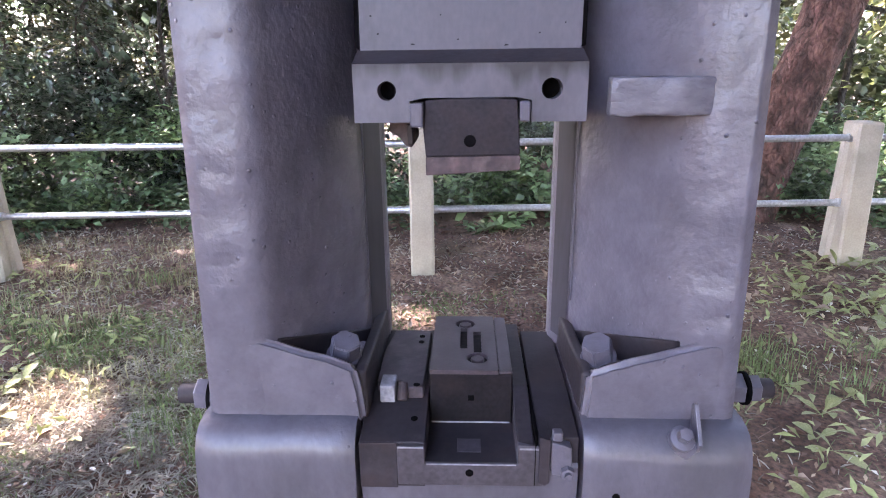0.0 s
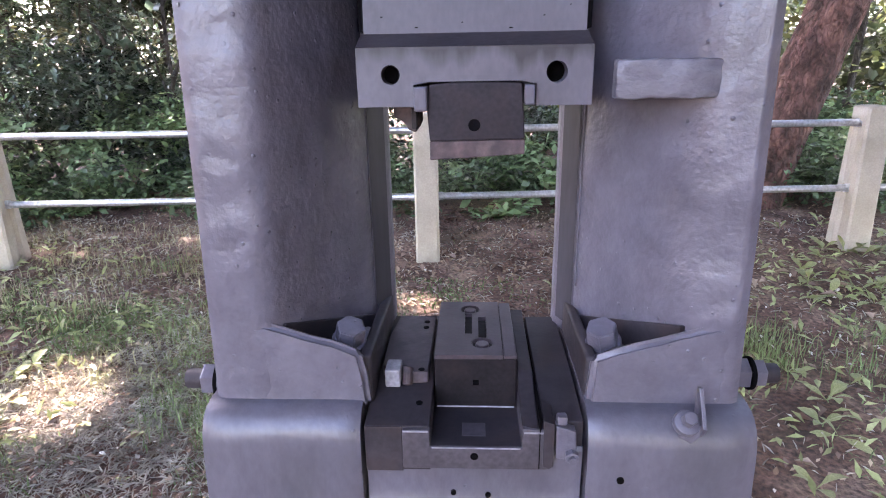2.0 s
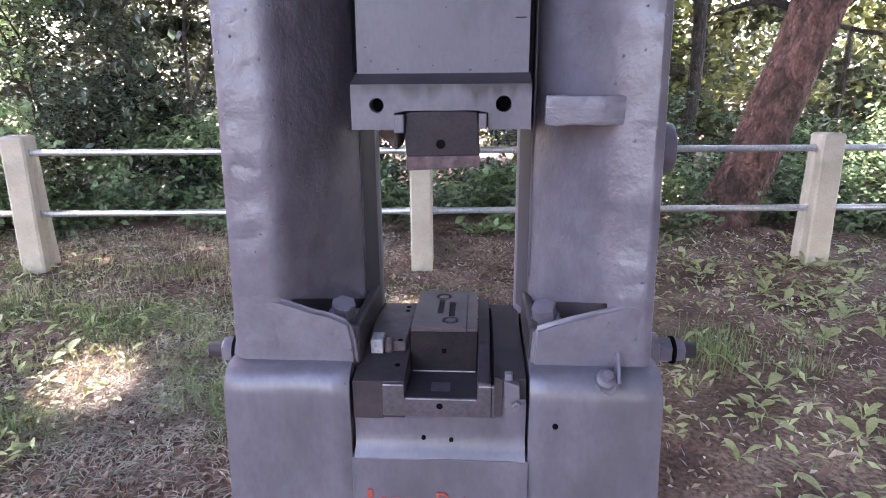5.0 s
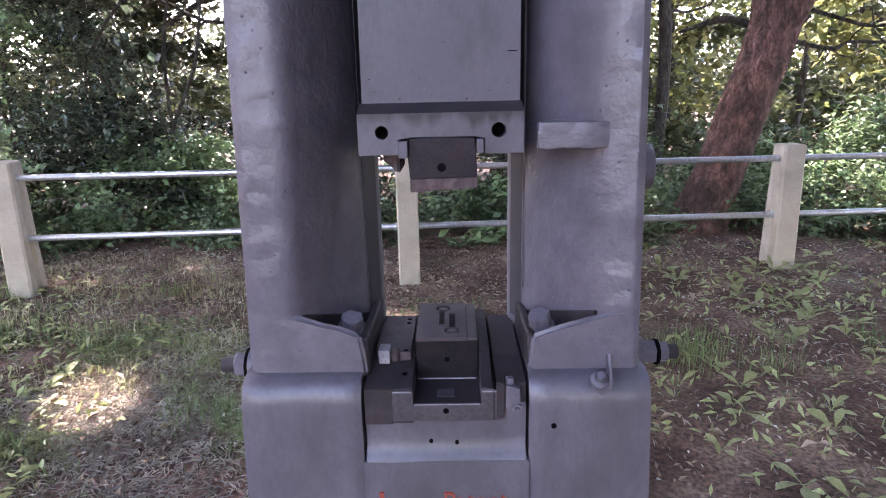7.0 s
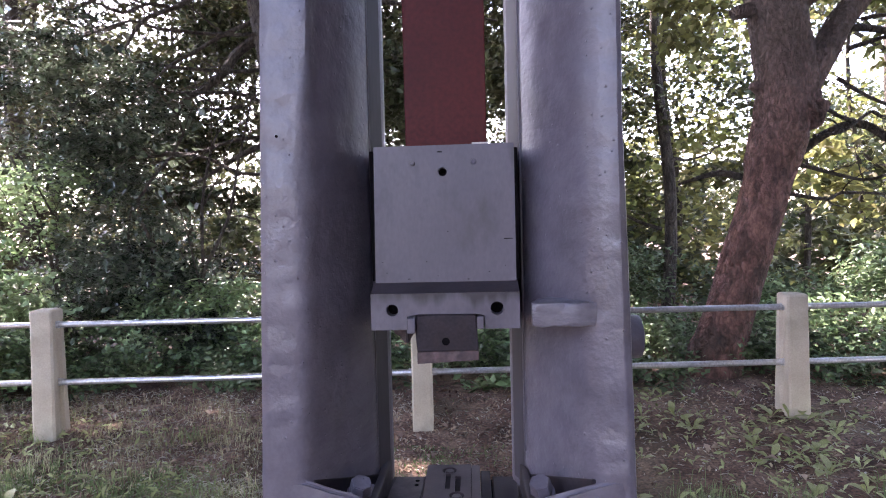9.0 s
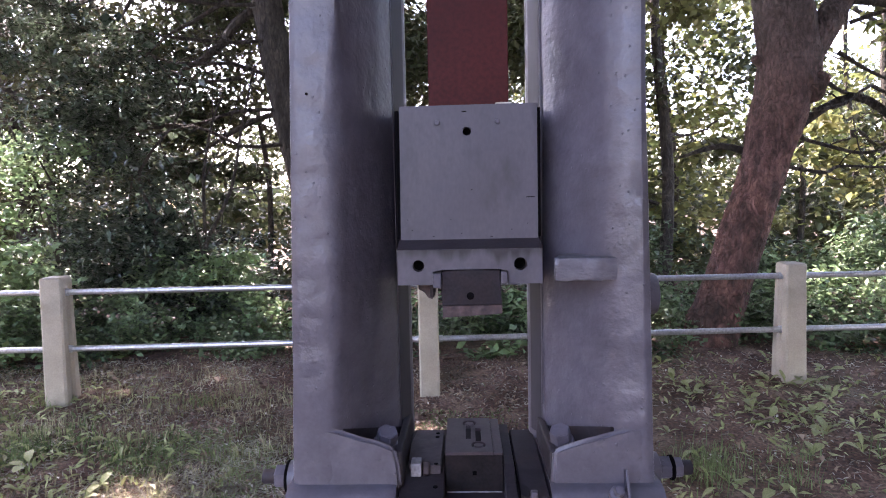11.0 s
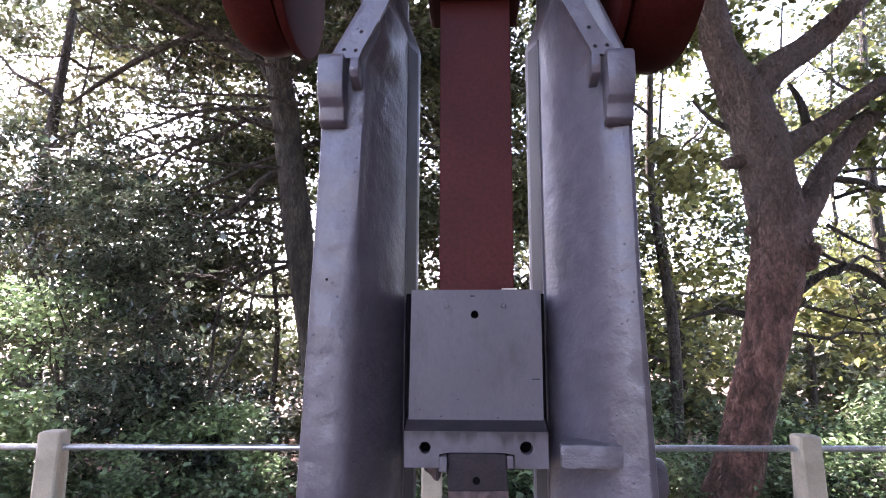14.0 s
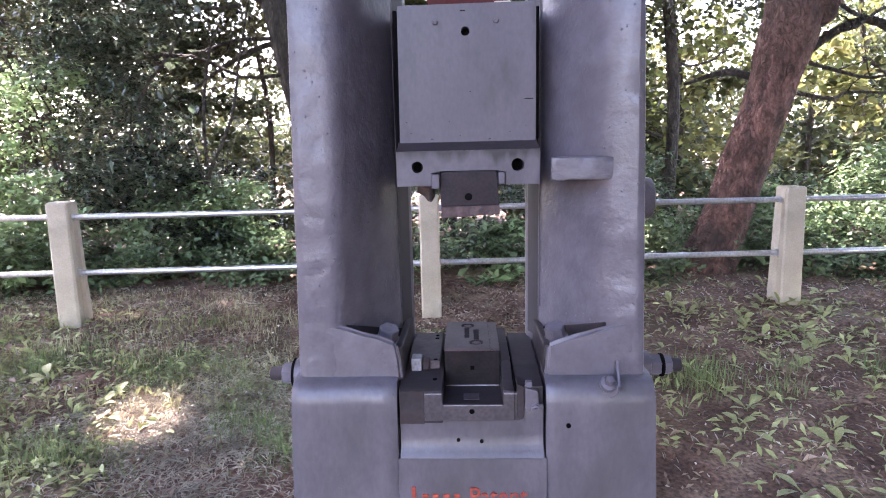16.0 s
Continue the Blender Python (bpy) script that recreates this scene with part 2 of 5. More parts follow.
M_SOIL = mat("ground_soil", [(0.066, 0.031, 0.021), (0.120, 0.063, 0.043), (0.215, 0.138, 0.100)], 0.95, 0, 3.2, 48, 1.0, 0.06, stain=(0.12, 0.11, 0.055), stain_amount=0.4, stain_scale=1.1, dark_grain=0.7)
M_GRASS = mat("grass_blades", [(0.105, 0.165, 0.062), (0.215, 0.265, 0.118)], 0.6, 0, 0.9, 10, 0, spec=0.3, island=0.35, translucent=0.3)
M_HAY = mat("yellowing_grass", [(0.22, 0.21, 0.10), (0.42, 0.39, 0.24)], 0.7, 0, 2, 10, 0, spec=0.3, island=0.35, translucent=0.2)
M_STRAW = mat("dry_straw", [(0.24, 0.205, 0.16), (0.54, 0.50, 0.42)], 0.8, 0, 3, 10, 0, spec=0.2, island=0.4)
M_WEED = mat("weed_leaves", [(0.24, 0.275, 0.105), (0.40, 0.425, 0.21)], 0.5, 0, 2, 30, 0, spec=0.4, island=0.3, translucent=0.25)
M_LITTER = mat("dead_leaves", [(0.11, 0.055, 0.038), (0.37, 0.275, 0.19)], 0.8, 0, 3, 20, 0, spec=0.3, island=0.45)
M_LITTER_PALE = mat("pale_dead_leaves", [(0.15, 0.085, 0.06), (0.38, 0.28, 0.21)], 0.75, 0, 3, 20, 0, spec=0.3, island=0.4)
M_CHIP = mat("pale_chip", [(0.40, 0.36, 0.30), (0.62, 0.58, 0.50)], 0.8, 0, 6, 20, 0, spec=0.2, island=0.2)
M_LEAF_DARK = mat("dark_green_leaves", [(0.022, 0.040, 0.028), (0.120, 0.160, 0.106)], 0.28, 0, 0.8, 10, 0, spec=0.7, island=0.5, translucent=0.24)
M_LEAF = mat("green_leaves", [(0.036, 0.054, 0.025), (0.098, 0.112, 0.052)], 0.40, 0, 0.5, 10, 0, spec=0.45, island=0.5, translucent=0.34)
M_LEAF_OLIVE = mat("olive_leaves", [(0.044, 0.048, 0.024), (0.100, 0.102, 0.046)], 0.42, 0, 0.6, 10, 0, spec=0.45, island=0.5, translucent=0.35)
M_LEAF_YEL = mat("yellow_green_leaves", [(0.11, 0.140, 0.048), (0.22, 0.222, 0.088)], 0.5, 0, 0.5, 10, 0, spec=0.4, island=0.5, translucent=0.5)
M_UNDER = mat("undergrowth_leaves", [(0.058, 0.105, 0.050), (0.125, 0.180, 0.088)], 0.42, 0, 0.6, 10, 0, spec=0.4, island=0.5, translucent=0.18)
M_UNDER_PALE = mat("pale_green_leaves", [(0.14, 0.235, 0.10), (0.27, 0.37, 0.20)], 0.45, 0, 0.8, 10, 0, spec=0.45, island=0.4, translucent=0.3)
M_SIGN = mat("sign_face", [(0.42, 0.50, 0.06), (0.46, 0.54, 0.08)], 0.35, 0, 3, 30, 0, dark_grain=0.05)
M_SIGN_EDGE = mat("sign_edge", [(0.12, 0.14, 0.26), (0.15, 0.17, 0.30)], 0.4, 0, 3, 30, 0, dark_grain=0.05)
M_SIGN_INK = mat("sign_ink", [(0.70, 0.16, 0.05), (0.75, 0.2, 0.06)], 0.4, 0, 3, 30, 0, dark_grain=0.05)
M_DARK = mat("black_gap", [(0.003, 0.003, 0.003), (0.005, 0.004, 0.005)], 0.9, 0, 5, 40, 0.1, 0.003, spec=0.03)


# ---- mesh helpers ----
def part(name, bm, material, parent=None, label="", smooth=False):
    me = bpy.data.meshes.new(name)
    bmesh.ops.recalc_face_normals(bm, faces=bm.faces)
    bm.to_mesh(me)
    bm.free()
    me.materials.append(material)
    if smooth:
        me.shade_smooth()
        me.set_sharp_from_angle(angle=radians(38))
    ob = new(name, me)
    ob.parent = parent
    if label:
        ob["label"] = label
    return ob


def thing(name, label, category, group="", at=(0, 0, 0)):
    ob = new(name)
    ob.location = at
    return tagged(ob, label, category, group)


def box(x0, x1, y0, y1, z0, z1, bevel=0.004, seg=2, bm=None):
    own = bmesh.new()
    bmesh.ops.create_cube(own, size=1)
    for v in own.verts:
        v.co = Vector(((x0 + x1) / 2 + v.co.x * (x1 - x0), (y0 + y1) / 2 + v.co.y * (y1 - y0), (z0 + z1) / 2 + v.co.z * (z1 - z0)))
    if bevel:
        bmesh.ops.bevel(own, geom=own.edges[:], offset=bevel, segments=seg, affect="EDGES", profile=0.5)
    return own if bm is None else merge(bm, own)


def merge(bm, other):
    me = bpy.data.meshes.new("tmp")
    other.to_mesh(me)
    other.free()
    bm.from_mesh(me)
    bpy.data.meshes.remove(me)
    return bm


def prism(pts, axis, a, b, bevel=0.0, seg=2):
    """A polygon in the plane across axis, extruded from a to b. For 'x' pts are (y, z), for 'y' (x, z), for 'z' (x, y)."""
    bm = bmesh.new()
    put = {"x": lambda p, c: (c, p[0], p[1]), "y": lambda p, c: (p[0], c, p[1]), "z": lambda p, c: (p[0], p[1], c)}[axis]
    f = bm.faces.new([bm.verts.new(put(p, a)) for p in pts])
    ret = bmesh.ops.extrude_face_region(bm, geom=[f])
    d = Vector(put((0, 0), b - a))
    bmesh.ops.translate(bm, verts=[v for v in ret["geom"] if isinstance(v, bmesh.types.BMVert)], vec=d)
    bmesh.ops.recalc_face_normals(bm, faces=bm.faces)
    if bevel:
        bmesh.ops.bevel(bm, geom=bm.edges[:], offset=bevel, segments=seg, affect="EDGES", profile=0.5)
    return bm


def ring(cx, cz, r, n=24, a0=0.0):
    return [(cx + r * math.cos(a0 + 2 * math.pi * i / n), cz + r * math.sin(a0 + 2 * math.pi * i / n)) for i in range(n)]


def holed(outer, holes, axis, a, b):
    """A plate with holes right through it."""
    bm = bmesh.new()
    put = {"x": lambda p, c: (c, p[0], p[1]), "y": lambda p, c: (p[0], c, p[1]), "z": lambda p, c: (p[0], p[1], c)}[axis]
    edges = []
    for loop in [outer] + holes:
        vs = [bm.verts.new(put(p, a)) for p in loop]
        edges += [bm.edges.new((vs[i], vs[(i + 1) % len(vs)])) for i in range(len(vs))]
    bmesh.ops.triangle_fill(bm, edges=edges, use_beauty=True, normal=Vector(put((0, 0), 1)))
    ret = bmesh.ops.extrude_face_region(bm, geom=bm.faces[:])
    bmesh.ops.translate(bm, verts=[v for v in ret["geom"] if isinstance(v, bmesh.types.BMVert)], vec=Vector(put((0, 0), b - a)))
    return bm


def cyl(p0, p1, r0, r1=None, n=20, bm=None, bevel=0.0, cap=True):
    r1 = r0 if r1 is None else r1
    p0, p1 = Vector(p0), Vector(p1)
    own = bmesh.new()
    d = p1 - p0
    bmesh.ops.create_cone(own, cap_ends=cap, segments=n, radius1=r0, radius2=r1, depth=d.length)
    if bevel:
        es = [e for e in own.edges if abs(e.verts[0].co.z - e.verts[1].co.z) < 1e-6]
        bmesh.ops.bevel(own, geom=es, offset=bevel, segments=2, affect="EDGES", profile=0.5)
    bmesh.ops.transform(own, matrix=Matrix.Translation((p0 + p1) / 2) @ d.to_track_quat("Z", "Y").to_matrix().to_4x4(), verts=own.verts)
    return own if bm is None else merge(bm, own)


def tube(pts, n=12, wobble=0.0, seed=0.0, sub=4):
    """A tapering limb through (x, y, z, r), smoothed, with an uneven skin."""
    P = [Vector(p[:3]) for p in pts]
    R = [p[3] for p in pts]
    line = []
    for i in range(len(P) - 1):
        a, b, c, d = P[max(i - 1, 0)], P[i], P[i + 1], P[min(i + 2, len(P) - 1)]
        for k in range(sub):
            t = k / sub
            q = 0.5 * (2 * b + (c - a) * t + (2 * a - 5 * b + 4 * c - d) * t * t + (3 * b - a - 3 * c + d) * t ** 3)
            line.append((q, R[i] + (R[i + 1] - R[i]) * t))
    line.append((P[-1], R[-1]))
    bm = bmesh.new()
    rows = []
    for i, (q, r) in enumerate(line):
        d = (line[min(i + 1, len(line) - 1)][0] - line[max(i - 1, 0)][0]).normalized()
        u = d.cross(Vector((0.31, 0.9, 0.2))).normalized()
        v = d.cross(u)
        row = []
        for k in range(n):
            a = 2 * math.pi * k / n
            o = u * math.cos(a) + v * math.sin(a)
            w = 1 + wobble * noise.noise(q * 1.7 + o * 1.3 + Vector((seed, 0, 0))) + wobble * 0.5 * noise.noise(q * 6 + o * 3 + Vector((0, seed, 0)))
            row.append(bm.verts.new(q + o * r * w))
        rows.append(row)
    for a, b in zip(rows, rows[1:]):
        for k in range(n):
            bm.faces.new((a[k], a[(k + 1) % n], b[(k + 1) % n], b[k]))
    bm.faces.new(rows[0][::-1])
    bm.faces.new(rows[-1])
    return bm


def loft(sections, close=True):
    """Skin over closed loops of equal length, capped at both ends."""
    bm = bmesh.new()
    rows = [[bm.verts.new(p) for p in s] for s in sections]
    n = len(rows[0])
    for a, b in zip(rows, rows[1:]):
        for k in range(n):
            bm.faces.new((a[k], a[(k + 1) % n], b[(k + 1) % n], b[k]))
    bm.faces.new(rows[0][::-1])
    bm.faces.new(rows[-1])
    return bm


def leaves_mesh(name, centres, sizes, rng, up=0.3, aspect=0.5, fold=0.25, droop=0.0):
    """Folded leaf blades, one per centre, at random turns."""
    n = len(centres)
    d = rng.normal(size=(n, 3))
    d[:, 2] = d[:, 2] * 0.6 - droop
    d /= np.linalg.norm(d, axis=1)[:, None]
    u = rng.normal(size=(n, 3))
    u[:, 2] += up * 3
    s = np.cross(d, u)
    s /= np.linalg.norm(s, axis=1)[:, None] + 1e-9
    w = np.cross(s, d)
    L = sizes[:, None]
    base = centres - d * L * 0.5
    tip = centres + d * L * 0.5
    left = centres - s * L * aspect * 0.5 + w * L * fold * 0.5 - d * L * 0.06
    right = centres + s * L * aspect * 0.5 + w * L * fold * 0.5 - d * L * 0.06
    co = np.stack([base, left, tip, right], 1).reshape(-1, 3)
    idx = np.arange(n)[:, None] * 4
    faces = np.concatenate([idx + np.array([[0, 1, 2]]), idx + np.array([[0, 2, 3]])], 1).reshape(-1)
    me = bpy.data.meshes.new(name)
    me.vertices.add(n * 4)
    me.vertices.foreach_set("co", co.astype(np.float32).ravel())
    me.loops.add(n * 6)
    me.loops.foreach_set("vertex_index", faces.astype(np.int32))
    me.polygons.add(n * 2)
    me.polygons.foreach_set("loop_start", np.arange(0, n * 6, 3, dtype=np.int32))
    me.update(calc_edges=True)
    return me


def leaf_part(name, centres, size, material, parent, rng, **kw):
    sizes = size * rng.uniform(0.6, 1.3, len(centres))
    me = leaves_mesh(name, centres, sizes, rng, **kw)
    me.materials.append(material)
    ob = new(name, me)
    ob.parent = parent
    return ob


def clumps(blobs, per, rng, shell=0.5, sub=14, spread=0.28):
    """Leaf centres in uneven clumps inside ellipsoids (x, y, z, rx, ry, rz, weight)."""
    out = []
    for x, y, z, rx, ry, rz, wgt in blobs:
        k = max(1, int(sub * wgt))
        q = rng.normal(size=(k, 3))
        q /= np.linalg.norm(q, axis=1)[:, None]
        q *= rng.uniform(shell, 1.0, (k, 1)) ** 0.6
        cs = q * [rx, ry, rz] + [x, y, z]
        m = int(per * wgt / k)
        for c in cs:
            g = rng.normal(size=(m, 3)) * spread * np.array([rx, ry, rz * 0.6])
            out.append(c + g)
    return np.concatenate(out)


def open_sun(c, spots):
    """Keeps the gaps in the leaves through which the sun reaches the ground."""
    keep = np.ones(len(c), bool)
    d = np.array(SUN_DIR)
    for x, y, z, r in spots:
        v = c - np.array([x, y, z])
        along = v @ d
        off = np.linalg.norm(v - along[:, None] * d, axis=1)
        keep &= off > r
    return c[keep]


BUSH_SUN = [(-4.65, 5.1, 0.6, 0.55), (-5.4, 5.4, 1.2, 0.6)]
SPOTS = BUSH_SUN + [(-1.84, 2.27, 0.05, 0.29), (-1.28, 1.80, 0.03, 0.085), (-2.2, 1.85, 0.03, 0.07), (2.05, 4.75, 0.15, 0.10), (-0.28, 3.22, 0.08, 0.11), (-0.10, 3.02, 0.08, 0.07), (0.25, 3.15, 0.1, 0.06), (-2.6, 6.0, 0.6, 0.55), (-4.7, 5.5, 0.3, 0.4), (-6.4, 6.0, 0.9, 0.9), (5.6, 6.4, 0.9, 0.8), (-3.2, 5.9, 0.6, 0.7), (-5.4, 5.8, 1.3, 0.9), (4.3, 6.0, 0.5, 0.5), (7.2, 6.6, 1.6, 1.0), (1.9, 6.4, 0.5, 0.45), (-4.5, 6.1, 1.5, 0.5), (-4.9, 6.3, 3.0, 0.6), (-3.7, 6.1, 2.4, 0.4)]


# ---- ground ----
def ground_z(x, y):
    z = 0.045 * max(min(y, 4.6) - 0.8, -1.2) - 0.01
    if y > 5.5:
        z -= 0.05 * (y - 5.5) if y < 40 else 0.05 * 34.5
    return z + 0.03 * noise.noise(Vector((x * 0.6, y * 0.6, 0))) + 0.012 * noise.noise(Vector((x * 2.7, y * 2.7, 3)))


def build_ground():
    bm = bmesh.new()
    near = [i * 0.09 for i in range(-50, 51)]
    far = [5.2, 6.2, 7.5, 9, 11, 14, 18, 25, 40, 80, 200, 800, 2500]
    xs = [-f for f in far[::-1]] + near + far
    ys = [-2500, -800, -200, -80, -40, -20, -12, -8, -5, -3.5, -2.5, -1.5] + [-0.8 + i * 0.09 for i in range(0, 72)] + [5.9, 6.4, 7, 8, 9.5, 12, 16, 22, 30, 40, 60, 100, 200, 800, 2500]
    g = [[bm.verts.new((x, y, ground_z(x, y))) for x in xs] for y in ys]
    for j in range(len(ys) - 1):
        for i in range(len(xs) - 1):
            bm.faces.new((g[j][i], g[j][i + 1], g[j + 1][i + 1], g[j + 1][i]))
    ob = part("ground", bm, M_SOIL, None, smooth=True)
    tagged(ob, "bare brown soil with patchy grass, moss and dry straw", "ground", kind="structure")


build_ground()

# ---- drop hammer ----
hammer = thing("drop_hammer", "old cast-iron drop forging hammer painted dark grey, standing outdoors", "forging hammer")
CX = 0.05


def column_section(z, side):
    """Outline of a column at height z; side -1 is the one at smaller x."""
    t = (z - 0.66) / 1.9
    if side < 0:
        crisp = max(0.0, min(1.0, (z - 2.0) / 0.35))
        xo, xe, xi, soft, bow = -0.617 + 0.056 * t, -0.440 + 0.060 * t, -0.207, 0.045 - 0.030 * crisp, 0.9
    else:
        xo, xe, xi, soft, bow = 0.705 - 0.050 * t, 0.565, 0.303, 0.08, 0.9
    s = -side
    top = max(0.0, min(1.0, (z - 3.24) / 0.16))
    xi += side * (0.06 * top)
    xg = xi + side * 0.046
    hi = max(0.0, z - 2.95)
    xe += s * 0.42 * hi
    if s * (xg - xe) < 0.06:
        xe = xg - s * 0.06
    xo += s * 0.50 * hi
    if s * (xe - xo) < 0.10:
        xo = xe - s * 0.10
    yb = 1.88
    pts = [(xo, yb), (xo, 1.315), (xo + s * 0.007, 1.294), (xo + s * 0.026, 1.285)]
    x1 = xe - s * soft
    pts += [(xo + s * 0.026 + (x1 - xo - s * 0.026) * f, 1.285 - 0.002 * math.sin(math.pi * f) + 0.002 * f) for f in (0.125, 0.25, 0.375, 0.5, 0.625, 0.75, 0.875)]
    pts += [(x1, 1.287), (x1 + s * soft * 0.55, 1.295), (xe, 1.312), (xe + s * soft * 0.3, 1.338)]
    xa = xe + s * soft * 0.3
    for i in range(1, 13):
        f = i / 12
        pts.append((xa + (xg - xa) * f ** bow, 1.338 + 0.310 * f - 0.008 * f * f))
    pts += [(xg, 1.648), (xg + s * 0.004, 1.656), (xi - s * 0.004, 1.742), (xi, 1.752), (xi, 1.80), (xi + side * 0.02, 1.83), (xi + side * 0.10, yb)]
    return pts


def cast(x, y, z, k):
    """Unevenness of the cast surface."""
    return k * (noise.noise(Vector((x * 5, y * 5, z * 4.5))) + 0.55 * noise.noise(Vector((x * 17, 7 + y * 12, z * 15))) + 0.3 * noise.noise(Vector((x * 26, 3 + y * 20, z * 40))))


def build_column(side):
    zs = [0.667, 0.672, 0.69, 0.868, 0.878] + [0.70 + 0.0175 * i for i in range(0, 152)] + [3.36, 3.40, 3.45, 3.50]
    zs = sorted(set(round(z, 4) for z in zs if z <= 3.50))
    secs = []
    for z in zs:
        row = []
        for x, y in column_section(z, side):
            k = 0.006 if y < 1.62 else 0.0015
            w = cast(x, y, z, k)
            row.append((x + 0.6 * w * side, y + w, z))
        secs.append(row)
    col = part("column", loft(secs), M_PAINT, hammer, "dark grey painted cast-iron column", smooth=True)
    # foot lip with its slanted top
    s = -side
    if side < 0:
        lip = [(-0.60, 0.645), (-0.213, 0.645), (-0.222, 0.74), (-0.234, 0.797), (-0.30, 0.826), (-0.36, 0.839), (-0.420, 0.860), (-0.470, 0.874), (-0.50, 0.868), (-0.57, 0.80), (-0.60, 0.72)]
    else:
        lip = [(0.69, 0.645), (0.328, 0.645), (0.334, 0.73), (0.338, 0.786), (0.40, 0.812), (0.48, 0.831), (0.585, 0.862), (0.632, 0.876), (0.655, 0.868), (0.685, 0.78), (0.69, 0.72)]
    bm = prism(lip, "y", 1.2845, 1.60)
    bmesh.ops.subdivide_edges(bm, edges=[e for e in bm.edges if e.calc_length() > 0.08], cuts=7, use_grid_fill=True)
    bmesh.ops.bevel(bm, geom=[e for e in bm.edges if e.is_boundary is False and e.calc_face_angle(0) > 0.5], offset=0.013, segments=3, affect="EDGES")
    for v in bm.verts:
        v.co.y += cast(v.co.x, 1.285, v.co.z, 0.006) + 0.004 * noise.noise(Vector((v.co.x * 11, 4, v.co.z * 60))) * (1 if abs(v.co.x - CX) < 0.5 else 0)
        if v.co.z > 0.7:
            v.co.z += 0.003 * noise.noise(Vector((v.co.x * 12, 9, v.co.y * 9))) - min(0.085, 0.9 * max(0, v.co.y - 1.312))
    for v in bm.verts:
        out = max(0.0, -0.490 - v.co.x) if side < 0 else max(0.0, v.co.x - 0.648)
        v.co.y += 0.0006 + min(0.010, out * 0.09)
    part("foot_lip", bm, M_PAINT, col, smooth=True)
    x0, x1 = (-0.243, -0.2105) if side < 0 else (0.3265, 0.358)
    wall = [(1.315, 0.60), (1.315, 0.775), (1.345, 0.778), (1.45, 0.772), (1.60, 0.770), (1.76, 0.770), (1.80, 0.76), (1.80, 0.60)]
    part("pocket_wall", prism(wall, "x", x0, x1, 0.009, 3), M_BED, col, "dark curved wall of the bolt pocket", smooth=True)
    # dark sheet added over the column face inside the bolt pocket
    n_in = Vector((-side * 0.86, -0.5))
    ends = [Vector(p) for p in (((-0.432, 1.322), (-0.340, 1.492), (-0.240, 1.655)) if side < 0 else ((0.556, 1.318), (0.450, 1.488), (0.336, 1.655)))]
    plan = [tuple(p + n_in * 0.012) for p in ends] + [tuple(p - n_in * 0.03) for p in ends[::-1]]
    bm = prism(plan, "z", 0.64, 0.862, 0.004)
    for v in bm.verts:
        if v.co.z > 0.8:
            v.co.z -= 0.36 * max(0.0, v.co.y - 1.32)
    part("pocket_lining", bm, M_BED, col, "dark lining of the bolt pocket")
    # bolt head in the pocket
    cx = -0.283 if side < 0 else 0.386
    base = Vector((cx, 1.395, 0.775))
    axis = Vector((-0.22 * side, -0.32, 0.9)).normalized()
    bm = cyl(base - axis * 0.03, base + axis * 0.012, 0.046, n=24, bevel=0.003)
    own = bmesh.new()
    bmesh.ops.create_cone(own, cap_ends=True, segments=6, radius1=0.042, radius2=0.040, depth=0.058)
    bmesh.ops.bevel(own, geom=own.edges[:], offset=0.003, segments=2, affect="EDGES")
    bmesh.ops.transform(own, matrix=Matrix.Translation(base + axis * 0.032) @ axis.to_track_quat("Z", "Y").to_matrix().to_4x4() @ pose(0, 0, 0, 0, 0, 12 * side), verts=own.verts)
    merge(bm, own)
    part("bolt", bm, M_PAINT, col, "dark grey hexagonal bolt head", smooth=True)
    return col


col_l = build_column(-1)
col_r = build_column(1)

# raised pad on one column
bm = prism([(0.350, 1.303), (0.44, 1.299), (0.515, 1.296), (0.540, 1.301), (0.565, 1.308), (0.590, 1.318), (0.56, 1.40), (0.47, 1.52), (0.385, 1.45), (0.350, 1.34)], "z", 1.398, 1.480, 0.007)
bmesh.ops.subdivide_edges(bm, edges=[e for e in bm.edges if e.calc_length() > 0.05], cuts=5, use_grid_fill=True)
for v in bm.verts:
    v.co += Vector((0.5, 1, 0.5)) * (0.005 * noise.noise(v.co * 22) + 0.003 * noise.noise(v.co * 55))
part("pad", bm, M_PAD, col_r, "rough cast pale grey pad", smooth=True)
# round boss on the outer side
part("boss", cyl((0.66, 1.62, 1.30), (0.80, 1.62, 1.30), 0.085, n=32, bevel=0.012), M_PAINT, col_r, smooth=True)
# faces on which the ram slides, with shade put in as darker grey
for s_, col, xg, xi in ((1, col_l, -0.253, -0.207), (-1, col_r, 0.349, 0.303)):
    pts = [(xg + s_ * 0.006, 1.6525), (xi - s_ * 0.006, 1.7345), (xi - s_ * 0.006, 1.748), (xg + s_ * 0.006, 1.668)]
    part("slideway", prism(pts, "z", 0.70, 3.21), M_SLIDE, col, "slideway darkened for shade")
# weld seam along the guide edge and small pin holes
part("seam", box(0.3445, 0.3515, 1.634, 1.650, 0.84, 3.22, 0.002, 1), M_RAM, col_r, "worn pale edge of the guide")
part("seam", box(-0.252, -0.249, 1.647, 1.654, 0.84, 3.22, 0.001, 1), M_PAINT, col_l)
part("pin_hole", cyl((-0.508, 1.2805, 2.071), (-0.508, 1.30, 2.071), 0.005, n=10), M_DARK, col_l)

